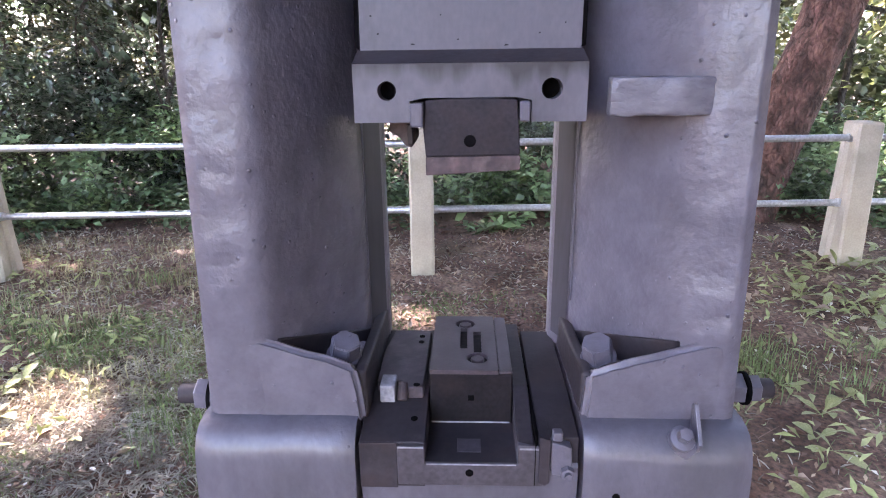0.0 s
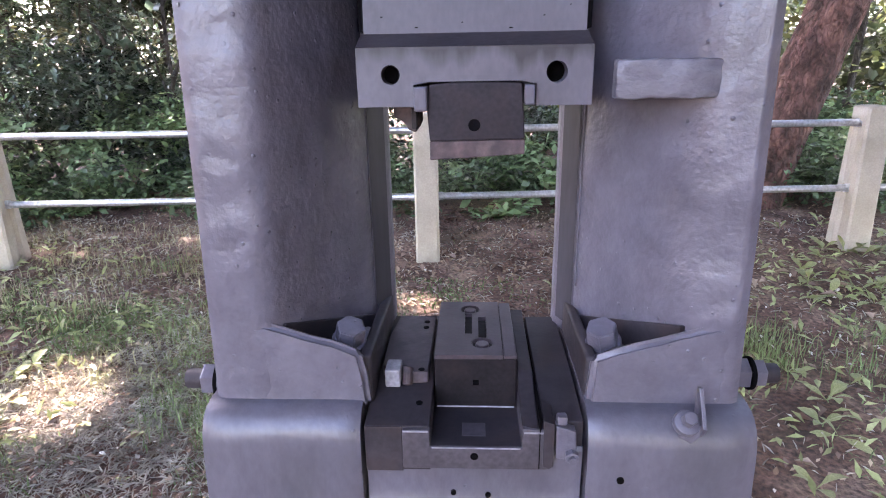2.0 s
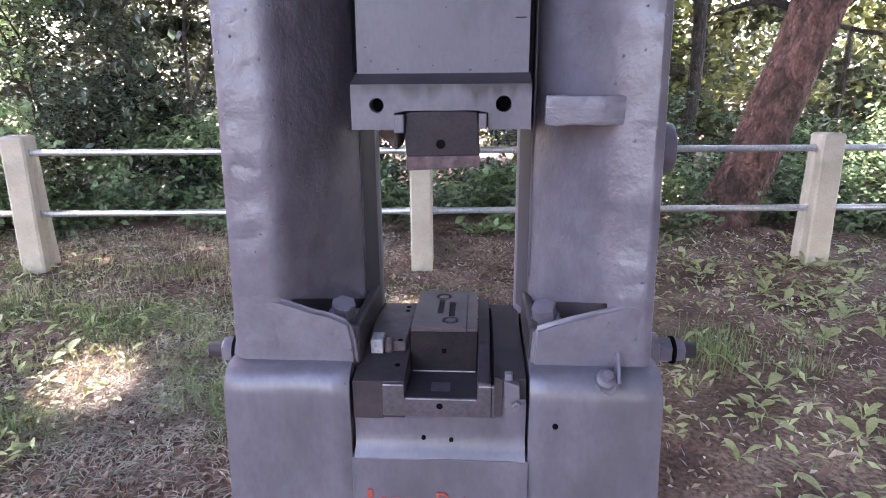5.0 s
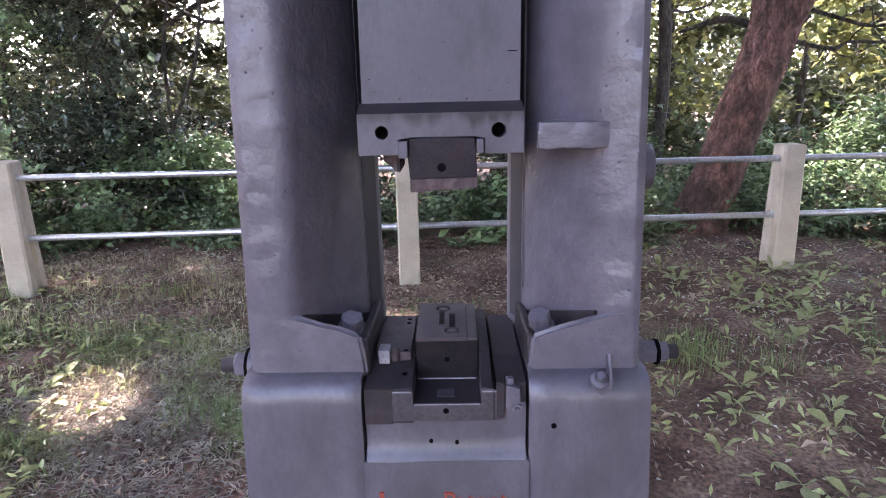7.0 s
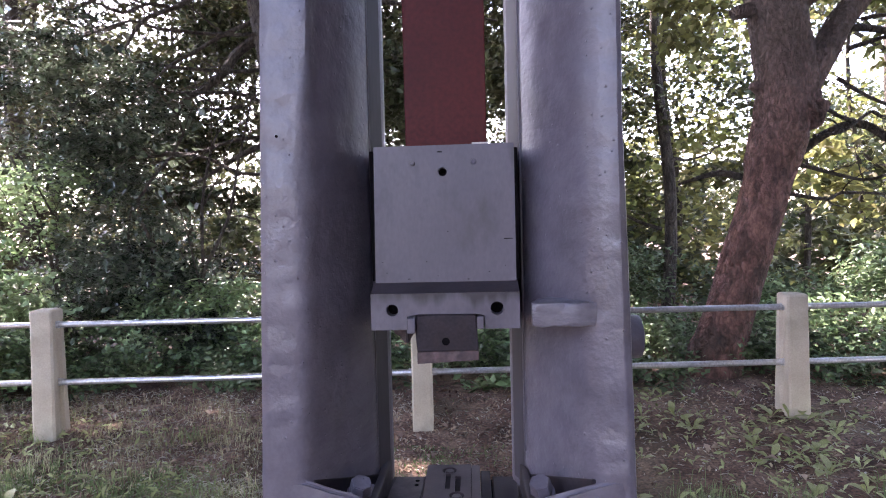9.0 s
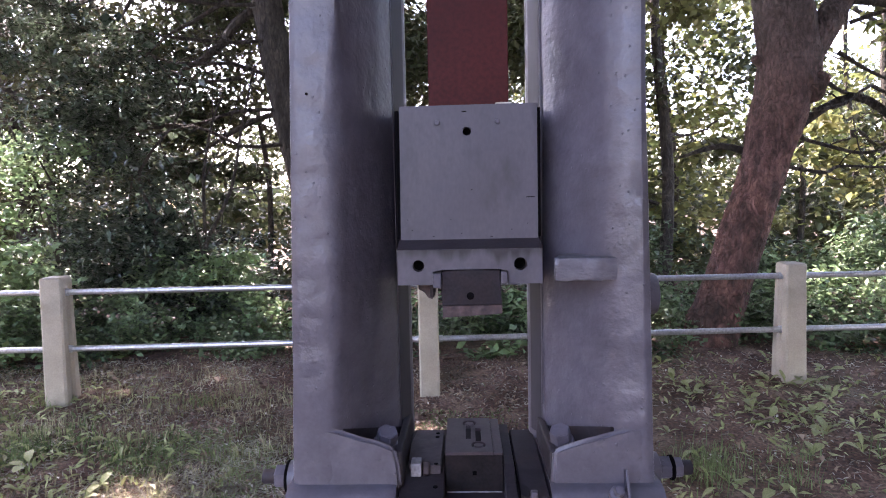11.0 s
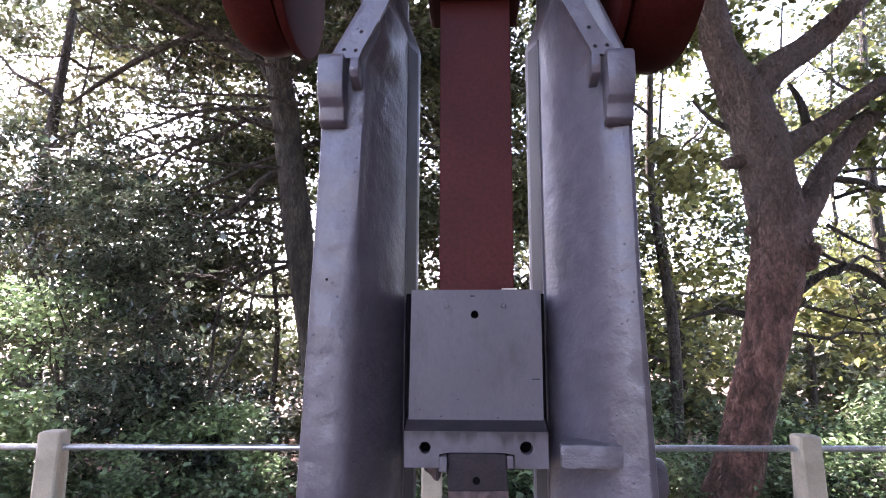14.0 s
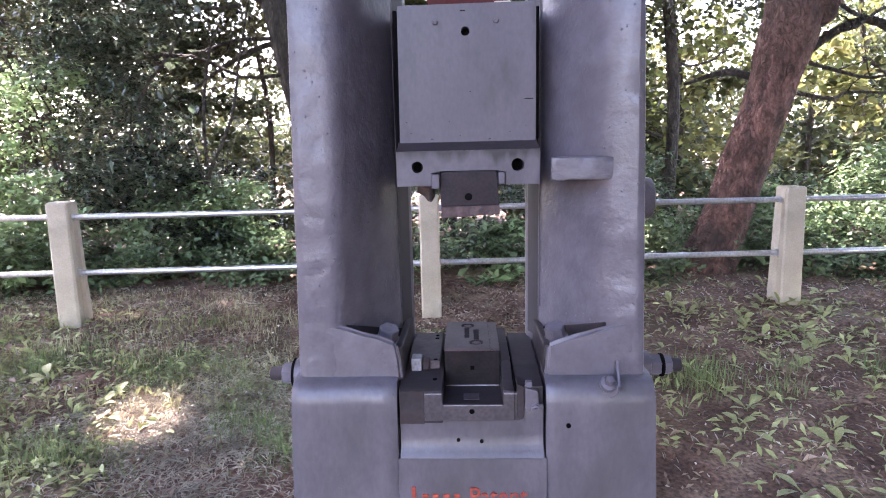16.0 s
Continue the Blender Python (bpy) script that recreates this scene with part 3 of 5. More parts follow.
# lugs and top brackets
for side, col in ((-1, col_l), (1, col_r)):
    x0, x1 = ((-0.552, -0.452) if side < 0 else (0.548, 0.652))
    bm = prism([(1.30, 2.94), (1.20, 2.94), (1.19, 2.92), (1.19, 2.82), (1.205, 2.76), (1.235, 2.735), (1.24, 2.68), (1.27, 2.665), (1.30, 2.665)], "x", x0, x1, 0.008)
    part("lug", bm, M_PAINT, col, smooth=True)
    xa = x1 + 0.02 if side < 0 else x0 - 0.055
    bm = prism([(1.30, 2.93), (1.215, 2.93), (1.205, 2.88), (1.22, 2.85), (1.27, 2.825), (1.30, 2.825)], "x", xa, xa + 0.035, 0.006)
    part("rib", bm, M_PAINT, col, smooth=True)
    m = 2 * CX
    flip = (lambda p: p) if side < 0 else (lambda p: (m - p[0] - 0.0, p[1]))
    outline = [flip(p) for p in [(-0.490, 2.93), (-0.400, 2.93), (-0.388, 2.965), (-0.345, 3.05), (-0.295, 3.15), (-0.20, 3.36), (-0.28, 3.42), (-0.375, 3.15), (-0.425, 3.05), (-0.478, 2.965)]]
    holes = [ring(*flip(p), 0.008, 12) for p in [(-0.458, 2.965), (-0.412, 2.962), (-0.392, 3.04)]]
    part("bracket", holed(outline, holes, "y", 1.225, 1.245), M_PAINT, col, "grey steel bracket with bolt holes")

# head with drums above
head = part("head_beam", box(-0.16, 0.27, 1.45, 1.85, 3.40, 3.62, 0.02), M_RED, hammer)
part("axle", cyl((-1.30, 1.62, 3.62), (1.40, 1.62, 3.62), 0.05, n=24), M_PAINT, head)


def build_drum(x0, x1, flange, zc, r):
    bm = cyl((x0, 1.62, zc), (x1, 1.62, zc), r, n=56, bevel=0.09)
    d = part("drum", bm, M_DRUM, hammer, "dark red painted drive drum", smooth=True)
    part("flange", cyl((flange, 1.62, zc), (flange + 0.04, 1.62, zc), r + 0.012, n=56, bevel=0.006), M_DRUM, d, smooth=True)


build_drum(-1.065, -0.80, -0.802, 3.64, 0.437)
build_drum(0.68, 1.01, 0.642, 3.64, 0.545)

# board that lifts the ram
part("lift_board", box(-0.101, 0.217, 1.60, 1.66, 1.95, 3.60, 0.004), M_RED, hammer, "dark red painted wooden lifting board")

# ram
ram = part("ram", box(-0.208, 0.308, 1.50, 1.80, 1.44, 2.045, 0.005), M_RAM, hammer, "pale grey steel ram")
outline = [(-0.211, 1.540), (0.311, 1.540), (0.311, 2.050), (-0.205, 2.048)]
part("face_plate", holed(outline, [ring(0.048, 1.951, 0.0165, 20)], "y", 1.462, 1.503), M_RAM, ram, "pale grey steel face plate")
for x in (-0.063, 0.163):
    part("rivet", cyl((x, 1.463, 1.985), (x, 1.456, 1.985), 0.011, 0.008, n=16), M_RAM, ram)
outline = [(-0.217, 1.383), (-0.088, 1.383), (-0.088, 1.431), (-0.052, 1.438), (0.157, 1.438), (0.190, 1.431), (0.190, 1.383), (0.315, 1.383), (0.315, 1.513), (-0.217, 1.513)]
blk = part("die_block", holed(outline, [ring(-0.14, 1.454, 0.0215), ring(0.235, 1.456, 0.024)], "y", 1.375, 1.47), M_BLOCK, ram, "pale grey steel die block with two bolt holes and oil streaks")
part("die_block_back", box(-0.215, 0.313, 1.462, 1.70, 1.385, 1.50, 0.004), M_DIE, ram)
bm = prism([(1.375, 1.5135), (1.4615, 1.545), (1.4615, 1.5135)], "x", -0.217, 0.315)
part("sloped_top", bm, M_BED, ram, "dark sloped ledge")

# black discs inside the holes stand for the shade of their depth
part("pin_hole", cyl((0.048, 1.4955, 1.951), (0.048, 1.4995, 1.951), 0.0185, n=20), M_DARK, ram)
for x, z, r in ((-0.14, 1.454, 0.0235), (0.235, 1.456, 0.026)):
    part("hole_back", cyl((x, 1.425, z), (x, 1.461, z), r, n=20), M_DARK, ram)
part("nick", box(0.268, 0.300, 1.4612, 1.4625, 1.699, 1.702, 0), M_DARK, ram, "small scratched nick")
part("nick", box(0.030, 0.048, 1.4612, 1.4625, 2.022, 2.026, 0), M_DARK, ram)
for x, z, w in ((-0.17, 1.58, 0.006), (-0.09, 1.556, 0.010), (0.02, 1.566, 0.005), (0.13, 1.552, 0.012), (0.21, 1.578, 0.005), (0.27, 1.60, 0.004), (-0.02, 1.62, 0.004), (0.06, 1.73, 0.006), (-0.185, 1.62, 0.005)):
    part("speck", prism([(x, z), (x + w, z + 0.001), (x + w * 0.8, z + 0.0028), (x + w * 0.2, z + 0.003)], "y", 1.4612, 1.4625), M_DARK, ram)
part("shim", box(0.158, 0.218, 1.475, 1.51, 2.0505, 2.057, 0.001, 1), M_CHIP, ram, "white shim on the top edge")

# black strips stand in for the shadow gaps beside the ram
for x in (-0.2245, 0.3085):
    part("gap_shadow", box(x, x + 0.016, 1.475, 1.72, 1.55, 2.035, 0.003), M_DARK, ram, "black strip for the shadow gap beside the ram")

# upper die with its keys
ud = part("upper_die", prism([(-0.053, 1.305), (0.166, 1.308), (0.163, 1.36), (0.157, 1.433), (0.10, 1.436), (0.0, 1.436), (-0.052, 1.432), (-0.058, 1.37)], "y", 1.366, 1.66, 0.003), M_DIE, hammer, "dark steel upper die")
part("worn_edge", prism([(-0.053, 1.262), (0.166, 1.274), (0.166, 1.3075), (-0.053, 1.3045)], "y", 1.362, 1.66, 0.002), M_RUST, ud, "rusty worn lower edge")
part("die_hole", cyl((0.05, 1.3645, 1.341), (0.05, 1.38, 1.341), 0.014, n=20), M_DARK, ud)
part("key", box(-0.086, -0.056, 1.345, 1.62, 1.374, 1.428, 0.004), M_RAM, ud, "pale grey wedge key")
part("key", box(0.162, 0.186, 1.355, 1.62, 1.385, 1.430, 0.004), M_RAM, ud, "pale grey wedge key")
part("stop", prism([(-0.150, 1.384), (-0.150, 1.352), (-0.128, 1.340), (-0.112, 1.318), (-0.096, 1.312), (-0.086, 1.330), (-0.086, 1.384)], "y", 1.48, 1.60, 0.004), M_RUST, ud, "rusty stop bracket")
part("stop_clip", box(-0.104, -0.090, 1.462, 1.479, 1.322, 1.372, 0.003), M_BED, ud)

# base
def base_profile(x, cheek=True):
    return [(1.200, -0.25), (1.202, 0.20), (1.204, 0.585), (1.208, 0.610), (1.218, 0.633), (1.233, 0.650), (1.252, 0.660), (1.285, 0.666), (1.88, 0.666), (1.88, -0.25)]


def build_base():
    base = None
    for x0, x1 in ((-0.628, -0.2315), (0.325, 0.722)):
        xs = [x0 + (x1 - x0) * i / 14 for i in range(15)]
        secs = []
        for x in xs:
            row = []
            prof = base_profile(x)
            fine = []
            for a, b in zip(prof, prof[1:] + prof[:1]):
                k = 8 if abs(a[1] - b[1]) > 0.3 else 1
                fine += [(a[0] + (b[0] - a[0]) * i / k, a[1] + (b[1] - a[1]) * i / k) for i in range(k)]
            for y, z in fine:
                w = 0.005 * noise.noise(Vector((x * 4, y * 5, z * 5))) + 0.002 * noise.noise(Vector((x * 16, y * 9, z * 16)))
                edge = 0.012 if x in (xs[0], xs[-1]) and y < 1.3 else 0
                out = (0.04 * max(0, 0.62 - z)) * (-1 if x < CX else 1) * (1 if (x == xs[0] and x < CX) or (x == xs[-1] and x > CX) else 0)
                row.append((x + out, y + edge + (w if y < 1.3 else 0), z))
            secs.append(row)
        ob = part("base_cheek", loft(secs), M_BASE, base or hammer, smooth=True)
        base = base or ob
    # middle of the base: flat below, scooped above, closed at the back
    prof = [(1.2035, -0.25), (1.2035, 0.355), (1.206, 0.372), (1.222, 0.388), (1.236, 0.41), (1.240, 0.45), (1.236, 0.50), (1.233, 0.560), (1.24, 0.570), (1.80, 0.570), (1.80, -0.25)]
    secs = [[(x, y + 0.002 * noise.noise(Vector((x * 9, y, z * 9))), z) for y, z in prof] for x in [-0.2225 + 0.5385 * i / 16 for i in range(17)]]
    mid = part("base_middle", loft(secs), M_BASE, base, smooth=True)
    part("base_front", box(-0.232, 0.326, 1.202, 1.30, -0.2, 0.372, 0.002), M_BASE, base)
    for x, z in ((-0.004, 0.430), (0.084, 0.424)):
        part("bolt_hole", cyl((x, 1.232, z), (x, 1.26, z), 0.007, n=14), M_DARK, base)
    part("bolt_hole", cyl((0.404, 1.198, 0.503), (0.404, 1.22, 0.503), 0.009, n=14), M_DARK, base)
    return base


base = build_base()

# raised lettering: a brand as bars, one plain word
def lettering():
    cu = bpy.data.curves.new("word", "FONT")
    cu.body, cu.size, cu.extrude = "Patent", 0.098, 0.004
    tmp = bpy.data.objects.new("word", cu)
    scene.collection.objects.link(tmp)
    me = bpy.data.meshes.new_from_object(tmp.evaluated_get(bpy.context.evaluated_depsgraph_get()))
    bpy.data.objects.remove(tmp)
    w = max(v.co.x for v in me.vertices)
    for v in me.vertices:
        v.co.x *= 0.222 / w
    me.materials.append(M_LETTER)
    ob = new("lettering", me)
    ob.parent = base
    ob.matrix_world = pose(0.032, 1.199, 0.188, 90, 0, 0)
    ob["label"] = "raised red painted cast lettering"
    for i, (h, w) in enumerate([(0.07, 0.016), (0.04, 0.024), (0.04, 0.022), (0.04, 0.024), (0.04, 0.024)]):
        x = -0.185 + i * 0.040
        part("letter_bar", box(x, x + w, 1.195, 1.205, 0.188, 0.188 + h, 0.002), M_LETTER, base)


lettering()

# die holder with its slot, lower die, wedge
holder = part("die_holder", prism([(-0.128, 0.515), (0.226, 0.515), (0.232, 0.522), (0.232, 0.628), (0.166, 0.632), (0.166, 0.578), (-0.060, 0.578), (-0.060, 0.625), (-0.128, 0.623)], "y", 1.218, 1.40, 0.003), M_HOLD, hammer, "grey steel die holder with a square slot")
part("bolt_hole", cyl((0.049, 1.2165, 0.553), (0.049, 1.23, 0.553), 0.010, n=16), M_DARK, holder)
part("slot_floor", box(-0.0585, 0.1645, 1.223, 1.76, 0.560, 0.5795, 0.001, 1), M_BED, holder, "dark slot floor")
part("flank", prism([(1.232, 0.50), (1.232, 0.628), (1.26, 0.634), (1.42, 0.660), (1.78, 0.676), (1.78, 0.50)], "x", -0.2225, -0.0605, 0.003), M_BED, holder, "dark painted flank")
part("flank", prism([(1.224, 0.52), (1.224, 0.630), (1.30, 0.645), (1.42, 0.680), (1.78, 0.700), (1.78, 0.52)], "x", 0.1665, 0.206, 0.003), M_BED, holder, "dark painted flank")
part("flank", prism([(1.242, 0.52), (1.242, 0.640), (1.42, 0.660), (1.78, 0.675), (1.78, 0.52)], "x", 0.216, 0.3155, 0.003), M_BED, holder, "dark painted flank")
part("wedge", prism([(0.2070, 1.215), (0.2145, 1.225), (0.2145, 1.78), (0.2070, 1.78)], "z", 0.52, 0.66), M_DARK, holder)
part("front_strip", box(-0.2225, -0.1285, 1.226, 1.2315, 0.50, 0.629, 0.002), M_BED, holder)
part("wear_plate", prism([(-0.200, 1.42), (-0.135, 1.42), (-0.130, 1.385), (-0.074, 1.39), (-0.070, 1.74), (-0.188, 1.75), (-0.205, 1.60)], "z", 0.655, 0.690, 0.004), M_WEAR, holder, "brown rusty wear plate")
part("stop_block", box(-0.187, -0.147, 1.365, 1.43, 0.655, 0.705, 0.004), M_PALE, holder, "bare pale steel stop block")
part("slot_plate", box(0.018, 0.078, 1.262, 1.318, 0.5797, 0.5815, 0.0005, 1), M_HOLD, holder, "small worn pale plate")
for xa, xb in ((-0.126, -0.063), (0.170, 0.229)):
    part("worn_edge", box(xa, xb, 1.2165, 1.220, 0.6195, 0.6245, 0.001, 1), M_PALE, holder, "bright worn edge")
part("worn_edge", box(-0.056, 0.162, 1.2165, 1.220, 0.5745, 0.578, 0.001, 1), M_PALE, holder)
part("stud", cyl((-0.128, 1.37, 0.66), (-0.128, 1.40, 0.697), 0.014, n=12, bevel=0.003), M_RUST, holder)
for x, y, z in ((-0.092, 1.40, 0.6895), (-0.092, 1.312, 0.643), (-0.098, 1.66, 0.6905), (-0.098, 1.70, 0.6905)):
    part("bolt_hole", cyl((x, y, z - 0.01), (x, y, z + 0.0015), 0.009, n=12), M_DARK, holder)

A, B = (0.038, 1.690), (0.072, 1.462)
SLOT_L = [(0.023, 1.520), (0.044, 1.520), (0.044, 1.658), (0.023, 1.658)]
SLOT_R = [(0.062, 1.495), (0.085, 1.495), (0.085, 1.632), (0.062, 1.632)]


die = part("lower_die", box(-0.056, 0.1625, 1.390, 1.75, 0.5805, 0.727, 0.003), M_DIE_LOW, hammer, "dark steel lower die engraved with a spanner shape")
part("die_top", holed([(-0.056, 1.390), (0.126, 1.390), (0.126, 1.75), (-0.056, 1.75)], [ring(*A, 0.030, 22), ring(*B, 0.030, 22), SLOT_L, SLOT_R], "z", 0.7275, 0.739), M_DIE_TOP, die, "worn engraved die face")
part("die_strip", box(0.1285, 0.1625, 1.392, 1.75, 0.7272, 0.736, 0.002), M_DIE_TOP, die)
for c in (A, B):
    part("core", cyl((*c, 0.727), (*c, 0.7385), 0.0185, n=20, bevel=0.003), M_DIE_TOP, die)
part("die_hole", box(0.046, 0.062, 1.3885, 1.395, 0.650, 0.666, 0), M_DARK, die)
part("worn_edge", box(-0.052, 0.158, 1.3885, 1.396, 0.5815, 0.586, 0.001, 1), M_PALE, die, "bright worn lower edge")

# clamp beside the wedge
clamp = part("clamp", prism([(0.247, 0.560), (0.297, 0.552), (0.292, 0.635), (0.245, 0.650)], "y", 1.205, 1.235, 0.003), M_PAINT, hammer, "small grey clamp plate")
part("lug", box(0.248, 0.272, 1.215, 1.24, 0.645, 0.668, 0.004), M_PAINT, clamp)
own = cyl((0.283, 1.206, 0.572), (0.283, 1.188, 0.572), 0.017, n=6, bevel=0.002)
part("bolt", own, M_PAINT, clamp)
part("bolt_end", cyl((0.283, 1.19, 0.572), (0.283, 1.178, 0.572), 0.009, n=12), M_PAINT, clamp)
part("tongue", prism([(0.2165, 0.53), (0.232, 0.522), (0.242, 0.53), (0.243, 0.65), (0.2165, 0.66)], "y", 1.212, 1.30, 0.002), M_BED, clamp)

# eye bolt with a fin on the base ledge
eye = part("eye_bolt", cyl((0.547, 1.222, 0.650), (0.548, 1.204, 0.668), 0.030, n=20, bevel=0.006), M_PAINT, hammer, "grey painted bolt with a folded tab washer", smooth=True)
part("nut", cyl((0.549, 1.210, 0.665), (0.549, 1.188, 0.690), 0.017, n=6, bevel=0.002), M_PAINT, eye)
part("tab", prism([(1.20, 0.632), (1.25, 0.655), (1.25, 0.735), (1.235, 0.74), (1.185, 0.66)], "x", 0.578, 0.588, 0.002), M_PAINT, eye)
part("tab", prism([(0.53, 0.63), (0.56, 0.61), (0.583, 0.632), (0.583, 0.66), (0.53, 0.66)], "y", 1.200, 1.207, 0.002), M_PAINT, eye)

# tie bolts through the base
for sgn, x0, y0, end in ((-1, -0.655, 1.50, -0.796), (1, 0.755, 1.56, 0.93)):
    z0 = 0.598
    tb = part("tie_bolt", cyl((x0 - sgn * 0.1, y0, z0), (end, y0, z0), 0.029, n=24, bevel=0.004), M_BED, hammer, "dark steel tie bolt end", smooth=True)
    part("collar", cyl((x0 - sgn * 0.1, y0, z0), (x0 + sgn * 0.04, y0, z0), 0.062, n=28, bevel=0.004), M_PAINT, tb, smooth=True)
    part("nut", cyl((x0 + sgn * 0.045, y0, z0), (x0 + sgn * 0.088, y0, z0), 0.047, n=6, bevel=0.004), M_PAINT, tb)
    wa = 0.089 if sgn > 0 else 0.030
    part("washer", cyl((x0 + sgn * wa, y0, z0), (x0 + sgn * (wa + 0.012), y0, z0), 0.049 if sgn > 0 else 0.064, n=28, bevel=0.002), M_DARK, tb, smooth=True)
    if sgn > 0:
        part("nut", cyl((x0 + sgn * 0.099, y0, z0), (x0 + sgn * 0.135, y0, z0), 0.042, n=6, bevel=0.004), M_PAINT, tb)

# ---- fence ----
fence_rot = math.degrees(math.atan2(0.16, 3.04))


def fence_at(u):
    """A point along the fence line, u metres from the middle post."""
    a = radians(fence_rot)
    return -0.272 + u * math.cos(a), 4.03 + u * math.sin(a)


def build_post():
    z0, z1 = -0.35, 1.0
    w, c = 0.082, 0.014
    zs = [z0, 0.0, 0.2, 0.45, 0.7, 0.85, 0.899, 0.91, 0.965, 0.99]
    def sec(z, k):
        x, y, q = w * k, (0.103 + 0.042 * max(0.0, 0.9 - z)) * k, c
        g, h = 0.022 if z < 0.9 else 0.0, 0.045
        loop = [(-x + q, -y), (x - q, -y), (x, -y + q), (x, -h), (x - g, -h + g), (x - g, h - g), (x, h), (x, y - q), (x - q, y), (-x + q, y), (-x, y - q), (-x, h), (-x + g, h - g), (-x + g, -h + g), (-x, -h), (-x, -y + q)]
        return [(a + 0.003 * noise.noise(Vector((a * 30, b * 30, z * 6))), b + 0.003 * noise.noise(Vector((a * 30, 5 + b * 30, z * 6))), z) for a, b in loop]
    return loft([sec(z, 1.0) for z in zs] + [sec(1.003, 0.93), sec(1.008, 0.8)])


post = thing("fence_post", "weathered square concrete fence post with chamfered edges", "fence post", "posts of the railing")
part("shaft", build_post(), M_CONC, post)
first = True
for k in range(-4, 5):
    x, y = fence_at(3.045 * k)
    z = 0.13 if k >= 0 else 0.15
    x -= 0.025 * k if abs(k) == 1 else 0
    m = pose(x, y, z, 0, 0, fence_rot + (9 if k == -1 else -6 if k == 1 else 0))
    if first:
        post.matrix_basis = m
        first = False
    else:
        copy_thing(post, m)
for zl, zr in ((1.029, 1.026), (0.558, 0.573)):
    mid, sl = (zl + zr) / 2, (zr - zl) / 6
    for k in range(-4, 4):
        rail = thing("fence_rail", "round galvanised steel railing pipe between concrete posts", "railing", "rails of the fence")
        ua, ub = 3.045 * k + 0.079, 3.045 * (k + 1) - 0.079
        pa, pb = [Vector((*fence_at(u), mid + sl * u)) + Vector((0, 0.015, 0)) for u in (ua, ub)]
        part("pipe", cyl(pa, pb, 0.0245, n=18), M_RAIL, rail, smooth=True)
        d = (pb - pa).normalized()
        part("sleeve", cyl(pa, pa + d * 0.035, 0.030, n=18, bevel=0.003), M_RAIL, rail, smooth=True)
        part("sleeve", cyl(pb - d * 0.035, pb, 0.030, n=18, bevel=0.003), M_RAIL, rail, smooth=True)

# ---- information board ----
sign = thing("information_board", "tilted yellow-green information board with a blue-grey edge", "sign")
SX, SY, SZ = 1.266, 0.90, 1.308
tilt = math.degrees(math.atan2(0.40, 0.17))
mS = pose(SX, SY, SZ, tilt - 90 + 90, 0, 0)
bm = box(0.0, 0.75, -0.55, 0.0, -0.022, 0.0, 0.003)
bmesh.ops.transform(bm, matrix=mS, verts=bm.verts)
part("panel", bm, M_SIGN_EDGE, sign, "blue-grey panel edge")
bm = box(0.012, 0.738, -0.538, -0.012, 0.0005, 0.003, 0)
bmesh.ops.transform(bm, matrix=mS, verts=bm.verts)
face = part("face", bm, M_SIGN, sign, "yellow-green printed face")
bm = bmesh.new()
for i in range(9):
    x = 0.035 + i * 0.022
    box(x, x + 0.009, -0.10, -0.065 - 0.012 * (i % 3), 0.0034, 0.0045, 0, bm=bm)
bmesh.ops.transform(bm, matrix=mS, verts=bm.verts)
part("print", bm, M_SIGN_INK, face, "orange-red heading")
for x in (0.15, 0.60):
    p = mS @ Vector((x, -0.3, -0.03))
    part("leg", cyl((p.x, p.y + 0.02, -0.15), (p.x, p.y + 0.02, p.z), 0.03, n=16), M_SIGN_EDGE, sign)

# ---- trees ----
rng = np.random.default_rng(5)


def twigs(start, end, r, seed, depth=2, parent=None, material=M_BARK, n=7):
    """A crooked branch from start to end with side twigs, as one bmesh."""
    rr = random.Random(seed)
    a, b = Vector(start), Vector(end)
    pts = []
    for i in range(6):
        t = i / 5
        p = a.lerp(b, t) + Vector((rr.uniform(-1, 1), rr.uniform(-1, 1), rr.uniform(-1, 1))) * (b - a).length * 0.05 * (0 < i)
        pts.append((*p, r * (1 - 0.75 * t)))
    bm = tube(pts, n, 0.1, seed, 3)
    if depth > 0:
        for i in range(1, 5):
            p = Vector(pts[i][:3])
            d = (b - a)
            side = Vector((rr.uniform(-1, 1), rr.uniform(-0.6, 0.6), rr.uniform(-0.5, 0.9))).normalized()
            e = p + (d.normalized() * 0.6 + side).normalized() * d.length * rr.uniform(0.25, 0.5)
            merge(bm, twigs(p, e, pts[i][3] * 0.5, seed * 7 + i, depth - 1, n=5))
    return bm


# tree with a leaning reddish trunk
tree_r = thing("broadleaf_tree", "large tree with leaning reddish-brown trunk behind the railing", "tree", "trees")
ty = 5.6
trunk = tube([(2.54, ty, -0.6, 0.42), (2.61, ty, 0.1, 0.33), (2.73, ty, 0.45, 0.262), (2.91, ty, 1.0, 0.235), (3.09, ty, 1.6, 0.230), (3.23, ty, 2.1, 0.238), (3.34, ty, 2.5, 0.27), (3.42, ty, 2.90, 0.30), (3.41, ty, 3.27, 0.295), (3.35, ty, 3.73, 0.30), (3.30, ty, 4.12, 0.295), (3.23, ty, 4.42, 0.27), (3.15, ty, 4.72, 0.26), (2.99, ty, 5.10, 0.195), (2.91, ty, 5.45, 0.185), (2.87, ty, 6.2, 0.16), (2.9, ty, 8, 0.09)], 24, 0.16, 2.0, 6)
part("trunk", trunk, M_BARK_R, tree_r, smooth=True)
